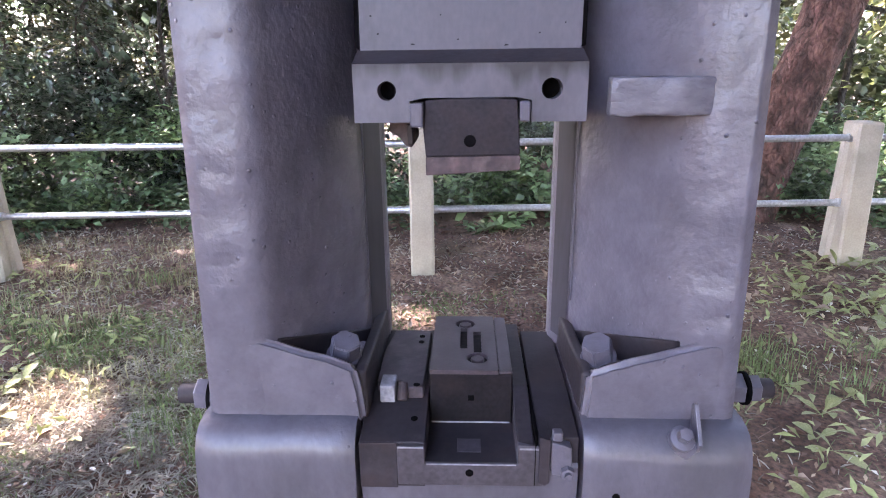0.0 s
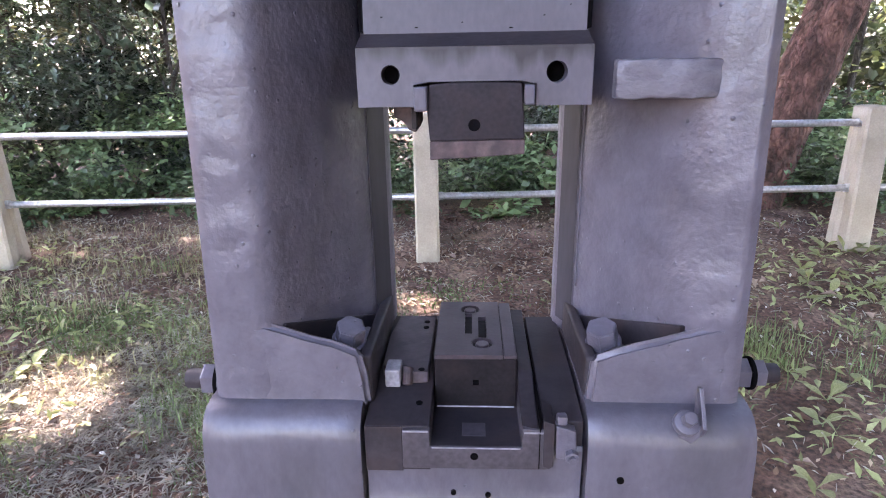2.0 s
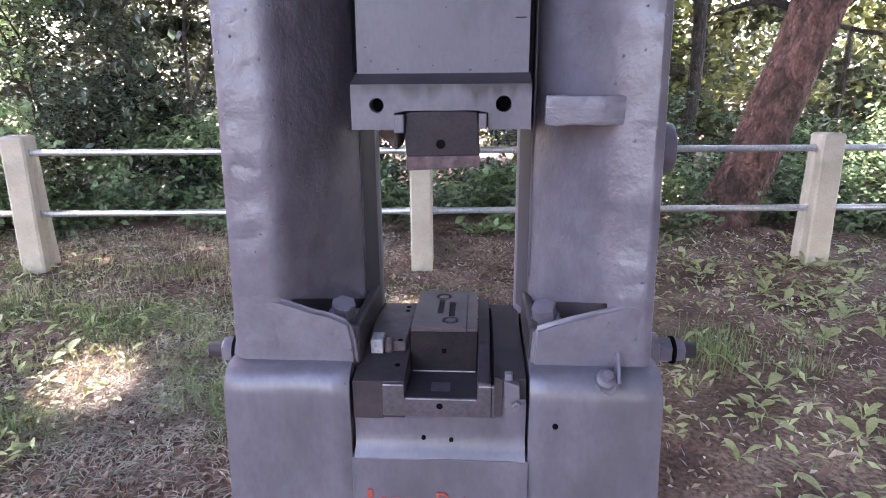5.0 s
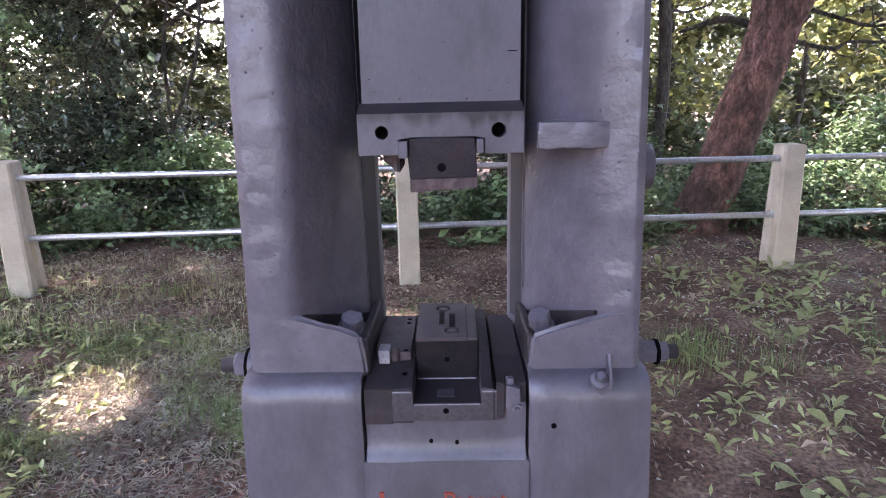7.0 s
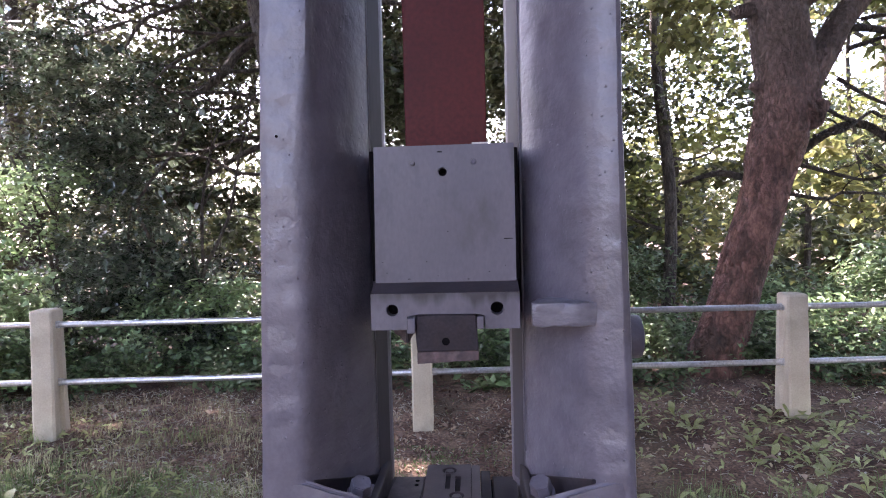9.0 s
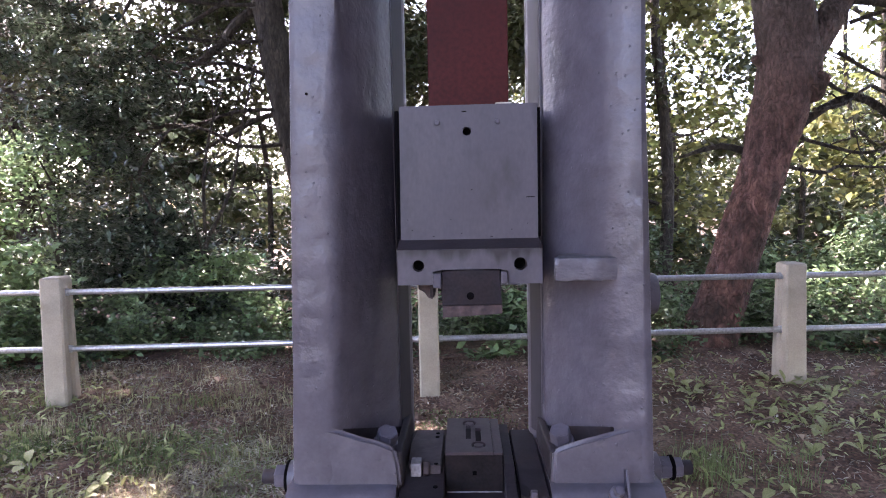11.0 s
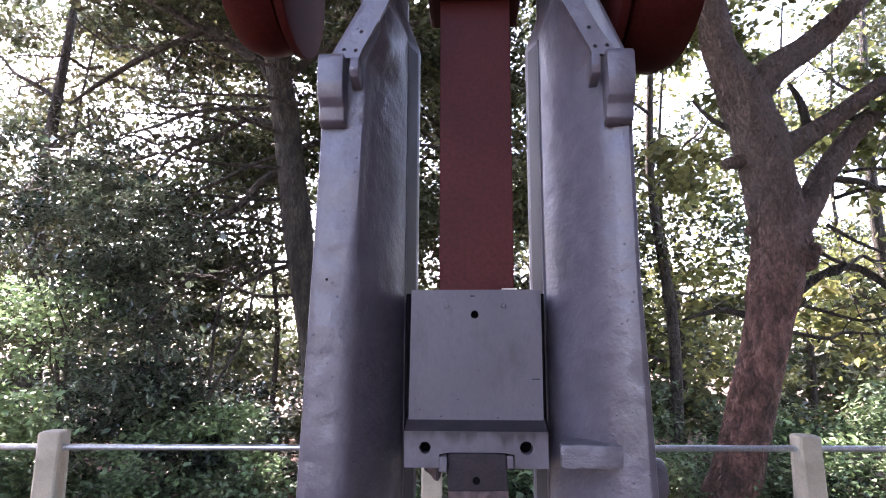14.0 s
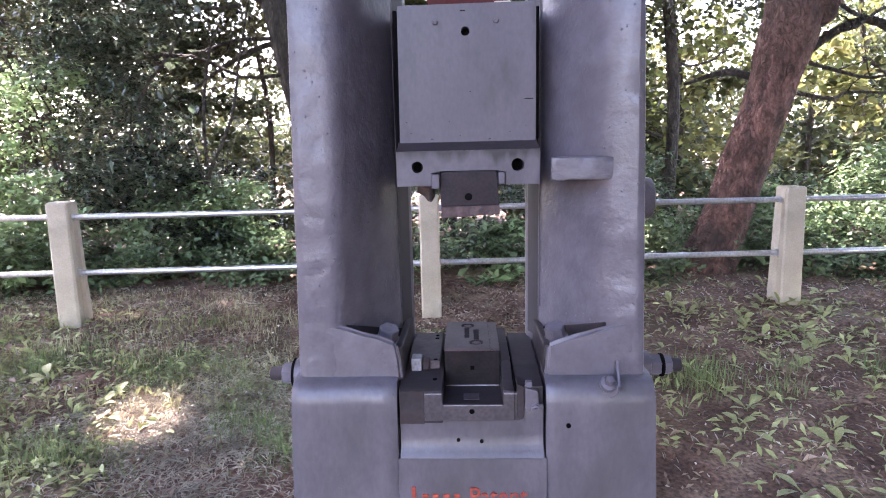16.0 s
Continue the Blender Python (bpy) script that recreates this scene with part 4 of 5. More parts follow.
for i, pts in enumerate([
        [(3.20, ty, 4.60, 0.20), (3.50, ty - 0.03, 4.95, 0.17), (3.85, ty, 5.20, 0.145), (4.15, ty, 5.44, 0.14), (4.40, ty - 0.1, 5.68, 0.13), (5.2, ty, 6.5, 0.07)],
        [(3.32, ty, 3.90, 0.19), (3.64, ty - 0.05, 4.07, 0.14), (3.84, ty, 4.19, 0.122), (4.12, ty, 4.36, 0.11), (4.45, ty, 4.60, 0.098), (4.80, ty, 4.82, 0.088), (5.6, ty, 5.2, 0.05)],
        [(3.45, ty, 2.95, 0.20), (3.74, ty - 0.05, 3.36, 0.145), (3.94, ty, 3.69, 0.13), (4.16, ty + 0.05, 3.96, 0.125), (4.42, ty + 0.1, 4.25, 0.11), (5.0, ty + 0.2, 4.7, 0.06)],
        [(3.18, ty - 0.05, 3.88, 0.11), (3.02, ty - 0.1, 3.86, 0.078), (2.87, ty - 0.1, 3.83, 0.07), (2.83, ty - 0.1, 3.82, 0.04)],
        [(3.25, ty, 3.05, 0.10), (3.10, ty - 0.05, 3.09, 0.05), (3.04, ty - 0.05, 3.11, 0.03)],
        [(3.85, ty, 4.25, 0.06), (3.80, ty, 4.57, 0.045), (3.68, ty, 4.82, 0.02)],
        [(4.05, ty, 3.68, 0.04), (4.38, ty, 3.64, 0.036), (4.63, ty, 3.54, 0.028), (5.3, ty, 3.6, 0.014)],
        [(3.05, ty, 4.24, 0.045), (2.79, ty, 4.39, 0.027), (2.59, ty, 4.62, 0.012)],
        [(3.3, ty + 0.2, 2.1, 0.05), (2.9, ty + 0.3, 2.25, 0.035), (2.5, ty + 0.5, 2.15, 0.015)],
        [(3.5, ty + 0.2, 2.3, 0.05), (4.3, ty + 0.3, 2.75, 0.04), (5.0, ty + 0.3, 2.2, 0.025), (5.4, ty + 0.3, 1.6, 0.012)]]):
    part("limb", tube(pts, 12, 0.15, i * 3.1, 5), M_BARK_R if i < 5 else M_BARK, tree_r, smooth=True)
for i in range(7):
    s = (4.2 + 0.5 * i, ty + 0.1, 4.5 + 0.25 * i)
    part("limb", twigs(s, (s[0] + random.uniform(-0.5, 2), ty + random.uniform(-1, 1.5), s[2] + random.uniform(-0.8, 1.4)), 0.04, 90 + i, 2), M_BARK, tree_r)
for i in range(7):
    s = (3.55 + 0.12 * i, ty + 0.15, 2.0 + 0.3 * i)
    part("limb", twigs(s, (s[0] + random.uniform(0.9, 2.0), ty + random.uniform(-0.4, 0.5), s[2] + random.uniform(-1.0, 0.5)), 0.024, 720 + i, 2), M_BARK, tree_r)
bm = bmesh.new()
bmesh.ops.create_icosphere(bm, subdivisions=4, radius=0.26)
for v in bm.verts:
    v.co = Vector((3.58, ty - 0.08, 2.86)) + v.co * (0.75 + 0.4 * noise.noise(v.co * 6))
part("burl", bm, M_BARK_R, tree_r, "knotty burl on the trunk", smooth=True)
blobs = [(5.4, 6.4, 4.7, 1.3, 0.8, 0.8, 0.5), (4.6, 6.6, 6.5, 2.0, 1.2, 0.7, 0.6), (6.5, 6.2, 3.2, 1.5, 1.0, 1.0, 0.4), (2.3, 6.6, 6.4, 1.2, 1.2, 0.9, 0.7), (7.0, 6.0, 5.6, 1.8, 1.2, 1.2, 0.6), (5.4, 6.8, 2.3, 1.1, 0.8, 0.7, 0.45), (3.1, 7.0, 4.6, 0.7, 0.5, 0.9, 0.35), (3.3, 7.0, 5.7, 0.8, 0.5, 0.6, 0.25)]
leaf_part("crown", clumps(blobs, 1900, rng, sub=20, spread=0.2), 0.15, M_LEAF_YEL, tree_r, rng, aspect=0.6, droop=0.3)

# tree behind the hammer, with long branches
tree_l = thing("broadleaf_tree", "tall grey-barked tree with long low branches and a dense crown", "tree", "trees")
tl = 8.0
part("trunk", tube([(-2.0, tl, -0.8, 0.34), (-2.12, tl, 0.6, 0.27), (-2.3, tl, 2.0, 0.235), (-2.52, tl, 3.0, 0.225), (-2.77, tl, 4.6, 0.22), (-2.92, tl, 5.6, 0.21), (-3.08, tl, 6.5, 0.21), (-3.1, tl, 8, 0.17), (-3.0, tl, 10, 0.1)], 16, 0.12, 8.0, 5), M_BARK, tree_l, smooth=True)
for i, pts in enumerate([
        [(-3.02, tl, 6.0, 0.12), (-3.19, tl, 6.20, 0.10), (-3.36, tl, 6.42, 0.09), (-3.90, tl, 6.77, 0.08), (-4.46, tl, 7.06, 0.075), (-4.95, tl, 7.38, 0.06), (-6.2, tl, 8.0, 0.03)],
        [(-4.05, tl, 6.86, 0.06), (-4.20, tl, 7.02, 0.055), (-4.66, tl, 6.87, 0.054), (-5.34, tl, 6.55, 0.048), (-6.0, tl, 6.12, 0.038), (-6.5, tl, 5.75, 0.02)],
        [(-2.95, tl, 5.60, 0.06), (-3.30, tl, 5.62, 0.042), (-3.84, tl, 5.63, 0.037), (-4.47, tl, 5.56, 0.036), (-4.98, tl, 5.36, 0.028), (-5.6, tl, 5.20, 0.014)],
        [(-2.90, tl, 5.30, 0.06), (-3.15, tl, 5.37, 0.05), (-3.52, tl, 5.44, 0.046), (-4.08, tl, 5.12, 0.045), (-4.64, tl, 4.92, 0.034), (-4.95, tl, 4.52, 0.018)],
        [(-2.75, tl, 4.62, 0.09), (-2.95, tl, 4.58, 0.08), (-3.26, tl, 4.37, 0.072), (-3.45, tl, 4.12, 0.066), (-3.80, tl, 3.86, 0.05), (-4.05, tl, 3.74, 0.04), (-4.25, tl, 3.44, 0.02)],
        [(-2.80, tl, 4.85, 0.05), (-3.02, tl, 4.82, 0.036), (-3.48, tl, 4.64, 0.031), (-3.88, tl, 4.43, 0.031), (-4.28, tl, 4.23, 0.024), (-4.8, tl, 3.80, 0.012)],
        [(-3.0, tl, 6.1, 0.08), (-2.3, tl, 6.6, 0.06), (-1.2, tl, 7.0, 0.04), (0.3, tl, 7.2, 0.02)],
        [(-2.5, tl, 3.1, 0.05), (-3.1, tl, 2.95, 0.04), (-3.9, tl, 2.5, 0.02)],
        [(-2.8, tl, 4.9, 0.06), (-2.0, tl, 5.1, 0.05), (-0.8, tl, 5.0, 0.03), (0.6, tl, 4.7, 0.015)]]):
    part("limb", tube(pts, 8, 0.15, i * 2.3, 5), M_BARK, tree_l, smooth=True)
for i in range(12):
    s = (-3.2 - 0.35 * i, tl, 3.6 + (i * 1.7) % 3.6)
    part("limb", twigs(s, (s[0] - random.uniform(0.3, 2), tl + random.uniform(-1.5, 1.5), s[2] + random.uniform(-1.0, 0.8)), 0.03, 40 + i, 2), M_BARK, tree_l)
for i in range(9):
    s = (-2.6 - 0.1 * (i % 3), tl - 0.15, 2.6 + 0.5 * i)
    part("limb", twigs(s, (s[0] - random.uniform(1.2, 3.2), tl - random.uniform(0.7, 1.5), s[2] + random.uniform(-0.7, 0.5)), 0.032, 640 + i, 2), M_BARK, tree_l)
blobs = [(-4.5, 9.6, 4.3, 2.0, 0.8, 1.1, 0.8), (-6.5, 9.4, 5.2, 2.2, 0.8, 1.5, 0.7), (-4.5, 9.7, 6.4, 2.4, 0.9, 1.2, 0.8), (-1.6, 8.8, 6.0, 1.8, 1.4, 1.2, 0.8), (-7.5, 8.0, 7.6, 2.5, 1.6, 1.4, 0.55), (-3.4, 8.5, 8.4, 2.8, 1.8, 1.2, 1.3), (0.5, 8.8, 8.0, 2.2, 1.8, 1.3, 0.9), (-4.6, 9.3, 2.7, 1.4, 0.7, 0.8, 0.6), (-0.9, 9.0, 4.9, 0.8, 0.7, 1.5, 0.8), (1.15, 9.0, 5.1, 0.9, 0.7, 1.6, 0.9)]
leaf_part("crown", open_sun(clumps(blobs, 3600, rng, sub=20, spread=0.2), SPOTS), 0.145, M_LEAF, tree_l, rng, aspect=0.6, droop=0.25)
# leafy sprays hanging on the low branches, and finer leaves between them
spray = []
for k in range(320):
    c = np.array([rng.uniform(-9.0, -2.9), tl + rng.uniform(0.4, 1.6), rng.uniform(2.6, 7.6)])
    d = np.array([rng.uniform(-1, 1), rng.uniform(-0.4, 0.4), rng.uniform(-0.7, 0.1)]) * rng.uniform(0.3, 0.9)
    spray.append(c + rng.uniform(0, 1, (26, 1)) * d + rng.normal(size=(26, 3)) * [0.13, 0.1, 0.07])
leaf_part("crown", open_sun(np.concatenate(spray), SPOTS), 0.105, M_LEAF_OLIVE, tree_l, rng, aspect=0.65, droop=0.35)
# high crown over the hammer, out of view, placed to block sun and sky
blobs = [(x, y, 8.6 + 0.12 * y + 0.3 * ((x * 7 + y * 3) % 3), 1.7, 1.7, 0.7, 1.0) for x in (-8, -5.8, -3.6, -1.4, 0.8, 3.0, 5.2) for y in (-1.5, 0.7, 2.9, 5.1, 7.3, 9.5)]
# further unseen leaves that keep light off the columns and the railing ground
blobs += [(x, y, 8.1, 1.7, 1.7, 0.7, 1.0) for x in (0.8, 3.0, 5.2) for y in (-3.7, -5.8)]
blobs += [(-8.1, 9.9, 9.2, 1.5, 1.5, 0.6, 1.4), (-6.8, 10.2, 9.4, 1.3, 1.3, 0.6, 1.2), (-7.6, 9.2, 9.8, 0.9, 0.9, 0.4, 1.2)]
blobs += [(x, y, 10.2, 1.6, 1.6, 0.7, 1.0) for x in (-3.6, -1.6) for y in (11.7, 13.6)]
leaf_part("crown", open_sun(clumps(blobs, 1450, rng, shell=0.1), SPOTS), 0.27, M_LEAF, tree_l, rng, aspect=0.75, droop=0.1, up=1.0)

# dark evergreen shrub
shrub = thing("evergreen_shrub", "dense dark green evergreen shrub behind the railing", "shrub", "shrubs")
for i in range(7):
    part("stem", twigs((-5.0 + 0.25 * i, 6.5, -0.3), (-6.4 + 0.7 * i, 6.5 + random.uniform(-0.6, 0.6), random.uniform(2.2, 3.8)), 0.035, 200 + i, 1), M_BARK, shrub)
blobs = [(-4.3, 6.4, 1.5, 1.1, 0.8, 1.2, 1.0), (-5.2, 6.6, 2.9, 1.1, 0.9, 0.9, 0.8), (-4.3, 6.7, 3.0, 0.9, 0.8, 0.9, 0.6), (-3.4, 6.4, 0.7, 0.9, 0.6, 0.7, 0.7), (-5.0, 6.7, 3.9, 1.0, 0.8, 0.7, 0.35)]
blobs += [(-6.6, 6.9, 4.1, 1.0, 0.8, 0.8, 0.45)]
leaf_part("foliage", open_sun(clumps(blobs, 4500, rng, shell=0.15, sub=34, spread=0.15), BUSH_SUN), 0.10, M_LEAF_DARK, shrub, rng, aspect=0.45, up=1.1)
core = [(x, y + 0.35, z, rx * 0.9, ry * 0.6, rz * 0.9, w) for x, y, z, rx, ry, rz, w in blobs]
leaf_part("foliage", open_sun(clumps(core, 330, rng, shell=0.0, sub=20, spread=0.25), BUSH_SUN), 0.17, M_LEAF_DARK, shrub, rng, aspect=0.7)

# thinner trees further back
for k, (x, y, h, r, blob, m_) in enumerate([
        (3.4, 9.5, 9, 0.10, [(4.2, 9.8, 4.2, 1.8, 1.2, 1.4, 0.9), (3.0, 10, 6.4, 1.9, 1.2, 1.2, 0.9)], M_LEAF),
        (8.6, 11.5, 10, 0.16, [(6.6, 11, 5.0, 2.2, 1.4, 1.8, 0.6), (8.5, 11, 3.6, 2.2, 1.3, 1.5, 0.5)], M_LEAF_YEL),
        (-0.4, 12.0, 11, 0.14, [(-0.6, 12, 4.2, 1.9, 1.3, 1.5, 0.9), (1.4, 12, 5.8, 1.9, 1.3, 1.3, 0.9), (0.2, 11.5, 2.6, 1.3, 0.9, 1.1, 0.7), (-0.4, 11.5, 7.4, 1.4, 1.0, 1.2, 0.8), (0.9, 11.5, 8.6, 1.3, 1.0, 1.2, 0.7)], M_LEAF),
        (-9.0, 11.0, 10, 0.2, [(-9.0, 11, 3.6, 2.2, 1.4, 1.9, 1.2), (-11, 11, 6.0, 2.4, 1.4, 1.8, 1.2), (-7, 11.5, 6.5, 2.2, 1.4, 1.6, 1.0)], M_LEAF),
        (11.0, 10.0, 10, 0.2, [(10.5, 10, 3.5, 2.0, 1.4, 2.0, 1.1), (11.5, 10, 7, 2.2, 1.4, 1.8, 1.1)], M_LEAF)]):
    t = thing("broadleaf_tree", "slender tree with a light green crown standing among other trees", "tree", "trees")
    part("trunk", tube([(x, y, -1.0, r * 1.2), (x + 0.15, y, 2, r), (x - 0.1, y, 5, r * 0.75), (x + 0.2, y, h, r * 0.3)], 10, 0.1, k, 5), M_BARK, t, smooth=True)
    for i in range(6):
        z = 1.6 + i * 1.1
        sd = 1 if (i + k) % 2 else -1
        part("limb", twigs((x, y, z), (x + sd * random.uniform(1.0, 2.2), y + random.uniform(-0.8, 0.8), z + random.uniform(0.3, 1.5)), r * 0.35, 300 + k * 10 + i, 1), M_BARK, t)
    leaf_part("crown", open_sun(clumps(blob, 8500 if k == 2 else 3600, rng), SPOTS), 0.12, m_, t, rng, aspect=0.6)

# unseen trees added beside and behind the camera to block light on the hammer
for k, (x, y) in enumerate(((5.6, -1.8), (7.4, 1.8), (6.0, -5.6), (4.6, -9.6), (-8.8, 0.5), (-9.5, -6.5), (0.0, -14.0))):
    t = thing("broadleaf_tree", "dense tree out of view, added to block light", "tree", "trees")
    part("trunk", tube([(x, y, -0.8, 0.3), (x + 0.1, y, 2, 0.24), (x - 0.1, y, 5, 0.18), (x, y, 8, 0.08)], 10, 0.1, 70 + k, 4), M_BARK, t, smooth=True)
    leaf_part("crown", clumps([(x, y, 2.5, 2.0, 2.2, 1.6, 1.0), (x, y, 5.0, 2.4, 2.4, 1.8, 1.2), (x, y, 7.6, 2.0, 2.0, 1.6, 0.9)], 2600, rng), 0.30, M_LEAF_DARK, t, rng, aspect=0.7)

# far wood
far_c = []
for i in range(90):
    x = -30 + i * 0.67 + rng.uniform(-0.6, 0.6)
    far_c.append((x, rng.uniform(17, 27), rng.uniform(1, 15), rng.uniform(1.4, 2.8), 1.5, rng.uniform(0.8, 1.8), 1.0))
for i in range(60):
    far_c.append((-30 + i * 1.0, rng.uniform(15, 24), rng.uniform(-1.5, 2.6), 2.0, 1.2, 1.2, 0.6))
for i in range(44):
    far_c.append((-14 + i * 0.68 + rng.uniform(-0.4, 0.4), rng.uniform(11, 15), rng.uniform(-0.6, 3.2), 1.1, 0.8, 0.9, 0.4))
for i in range(5):
    far_c.append((2.6 + i * 0.6 + rng.uniform(-0.3, 0.3), rng.uniform(9, 13), rng.uniform(0.4, 4.2), 0.9, 0.7, 0.7, 0.4))
woods = leaf_part("far_wood", clumps(far_c, 1500, rng, shell=0.2), 0.20, M_LEAF, None, rng, aspect=0.7)
tagged(woods, "distant wood of green crowns with bright gaps", "wood", kind="stuff")

# thin-leaved young trees between the near trees and the wood
def thicket(n, x0, x1, y0, y1, z0, z1, want):
    out = []
    while len(out) < n:
        p = (rng.uniform(x0, x1), rng.uniform(y0, y1), rng.uniform(z0, z1))
        if rng.uniform() < want(*p):
            out.append(p)
    return np.array(out)


def thick(x, y, z):
    k = 0.55 + 1.3 * noise.noise(Vector((x * 0.55, y * 0.3, z * 0.6))) + 0.7 * noise.noise(Vector((x * 1.6, y * 0.8, z * 1.7 + 5)))
    if x > 5.6 and z > 0.8:
        k -= 0.8
    if -5.2 < x < -2.2 and 1.2 < z < 4.2:
        k -= 0.35
    return max(0.05, min(1.0, k))


stems = [(-8.5 + 2.1 * k + rng.uniform(-0.5, 0.5), rng.uniform(10.5, 12.0)) for k in range(10)]
cloud = np.concatenate([thicket(20500, -10.5, 2.6, 10.0, 13.0, 0.5, 9.5, thick), thicket(9500, 2.0, 11.0, 9.5, 13.0, 0.3, 9.5, thick)])
cloud = open_sun(cloud, SPOTS)
nearest = np.argmin(np.abs(cloud[:, :1] - np.array([[p[0] for p in stems]])), axis=1)
for k, (x, y) in enumerate(stems):
    green = k < 5
    t = thing("young_tree", "slender young tree with thin olive green leaves" if green else "slender young tree with thin yellow-green leaves", "tree", "young trees")
    part("stem", tube([(x, y, -1.2, 0.07), (x + 0.2, y, 2, 0.055), (x - 0.1, y, 5, 0.04), (x + 0.3, y, 9, 0.015)], 8, 0.1, k, 4), M_BARK, t, smooth=True)
    for i in range(5):
        z = 1.8 + 1.3 * i
        part("limb", twigs((x, y, z), (x + rng.uniform(0.7, 1.6) * (1 if (i + k) % 2 else -1), y + rng.uniform(-0.5, 0.5), z + rng.uniform(0.2, 1.0)), 0.02, 1500 + 10 * k + i, 1), M_BARK, t)
    leaf_part("foliage", cloud[nearest == k], 0.17, M_LEAF_OLIVE if green else M_LEAF_YEL, t, rng, aspect=0.65, droop=0.2)

# ---- undergrowth behind the railing ----
u = []
for i in range(60):
    x = -9 + i * 0.30 + rng.uniform(-0.2, 0.2)
    y = rng.uniform(4.75, 6.4)
    h = rng.uniform(0.15, 0.45)
    u.append((x, y, ground_z(x, y) + h * 0.6, 0.42, 0.35, h, 1.0))
ug = leaf_part("undergrowth", clumps(u, 520, rng, shell=0.2, sub=8), 0.075, M_UNDER, None, rng, aspect=0.6, up=0.8)
tagged(ug, "low green undergrowth along the railing", "undergrowth", kind="stuff")
u3 = [(x + rng.uniform(-0.3, 0.3), rng.uniform(6.2, 7.6), rng.uniform(0.15, 1.25), 0.6, 0.5, 0.4, 1.0) for x in np.arange(-9.5, 9.6, 0.33)]
for lo_x, hi_x, m_ in ((-10, 0.9, M_LEAF_DARK), (0.9, 10, M_UNDER)):
    ug3 = leaf_part("hedge", clumps([q for q in u3 if lo_x <= q[0] < hi_x], 520, rng, shell=0.2, sub=10), 0.09, m_, None, rng, aspect=0.55, up=0.6)
    tagged(ug3, "loose dark green hedge growing behind the railing" if hi_x < 1 else "loose light green hedge growing behind the railing", "hedge", kind="stuff")
u4 = [(rng.uniform(-6.8, -4.75), rng.uniform(5.5, 6.4), rng.uniform(0.1, 2.5), 0.55, 0.45, 0.4, 1.0) for i in range(24)]
u4 += [(rng.uniform(-5.6, -3.6), rng.uniform(4.6, 5.4), rng.uniform(0.05, 0.55), 0.35, 0.3, 0.2, 0.7) for i in range(16)]
u4 += [(rng.uniform(-5.3, -4.3), rng.uniform(4.7, 5.5), rng.uniform(0.2, 1.3), 0.35, 0.3, 0.25, 0.7) for i in range(12)]
ug4 = leaf_part("undergrowth", clumps(u4, 330, rng, shell=0.2, sub=8), 0.09, M_UNDER_PALE, None, rng, aspect=0.55, up=0.6)
tagged(ug4, "light green sunlit bushes behind the railing", "undergrowth", kind="stuff")
u5 = [(rng.uniform(-1.1, 1.7), rng.uniform(5.0, 6.1), rng.uniform(0.15, 0.65), 0.35, 0.3, 0.22, 1.0) for i in range(16)]
ug5 = leaf_part("undergrowth", clumps(u5, 150, rng, shell=0.2, sub=6), 0.11, M_UNDER_PALE, None, rng, aspect=0.55, up=0.8)
tagged(ug5, "broad green leaves growing behind the railing", "undergrowth", kind="stuff")
u2 = [(-3.0 + rng.uniform(-0.9, 0.9), 5.9 + rng.uniform(-0.4, 0.5), 0.35 + rng.uniform(0, 0.6), 0.4, 0.3, 0.3, 1.0) for i in range(10)]
u2 += [(rng.uniform(1.6, 8), rng.uniform(5.6, 7.5), 0.3 + rng.uniform(0, 0.6), 0.5, 0.4, 0.35, 1.0) for i in range(18)]
ug2 = leaf_part("undergrowth", clumps(u2, 420, rng, shell=0.2, sub=8), 0.085, M_UNDER_PALE, None, rng, aspect=0.55, up=0.8)
tagged(ug2, "bright green leafy plants behind the railing", "undergrowth", kind="stuff")


# ---- grass, weeds, litter ----
def clear_of_base(x, y):
    return not (-0.72 < x < 0.80 and 1.1 < y < 2.15)


def blades(name, roots, lengths, widths, material, label, category, lean=0.6, parts=3):
    """Curved blades of three joints, all in one mesh."""
    n = len(roots)
    az = rng.uniform(0, 2 * math.pi, n)
    ln = rng.uniform(0.25, 1.0, n) * lean
    d = np.stack([np.cos(az), np.sin(az), np.zeros(n)], 1)
    s = np.stack([-np.sin(az), np.cos(az), np.zeros(n)], 1)
    up = np.array([0, 0, 1.0])
    co = []
    for t, w in ((0, 1.0), (0.5, 0.8), (1.0, 0.0)):
        bend = ln * t * t
        p = roots + lengths[:, None] * (d * bend[:, None] + up * (t * np.sqrt(np.clip(1 - (ln * t) ** 2 * 0.8, 0.05, 1)))[:, None])
        if w:
            co += [p - s * (widths * w / 2)[:, None], p + s * (widths * w / 2)[:, None]]
        else:
            co += [p]
    co = np.stack(co, 1).reshape(-1, 3)
    idx = np.arange(n)[:, None] * 5
    tri = np.concatenate([idx + np.array([[0, 1, 3]]), idx + np.array([[0, 3, 2]]), idx + np.array([[2, 3, 4]])], 1).reshape(-1)
    me = bpy.data.meshes.new(name)
    me.vertices.add(n * 5)
    me.vertices.foreach_set("co", co.astype(np.float32).ravel())
    me.loops.add(n * 9)
    me.loops.foreach_set("vertex_index", tri.astype(np.int32))
    me.polygons.add(n * 3)
    me.polygons.foreach_set("loop_start", np.arange(0, n * 9, 3, dtype=np.int32))
    me.update(calc_edges=True)
    me.materials.append(material)
    tagged(new(name, me), label, category, kind="stuff")


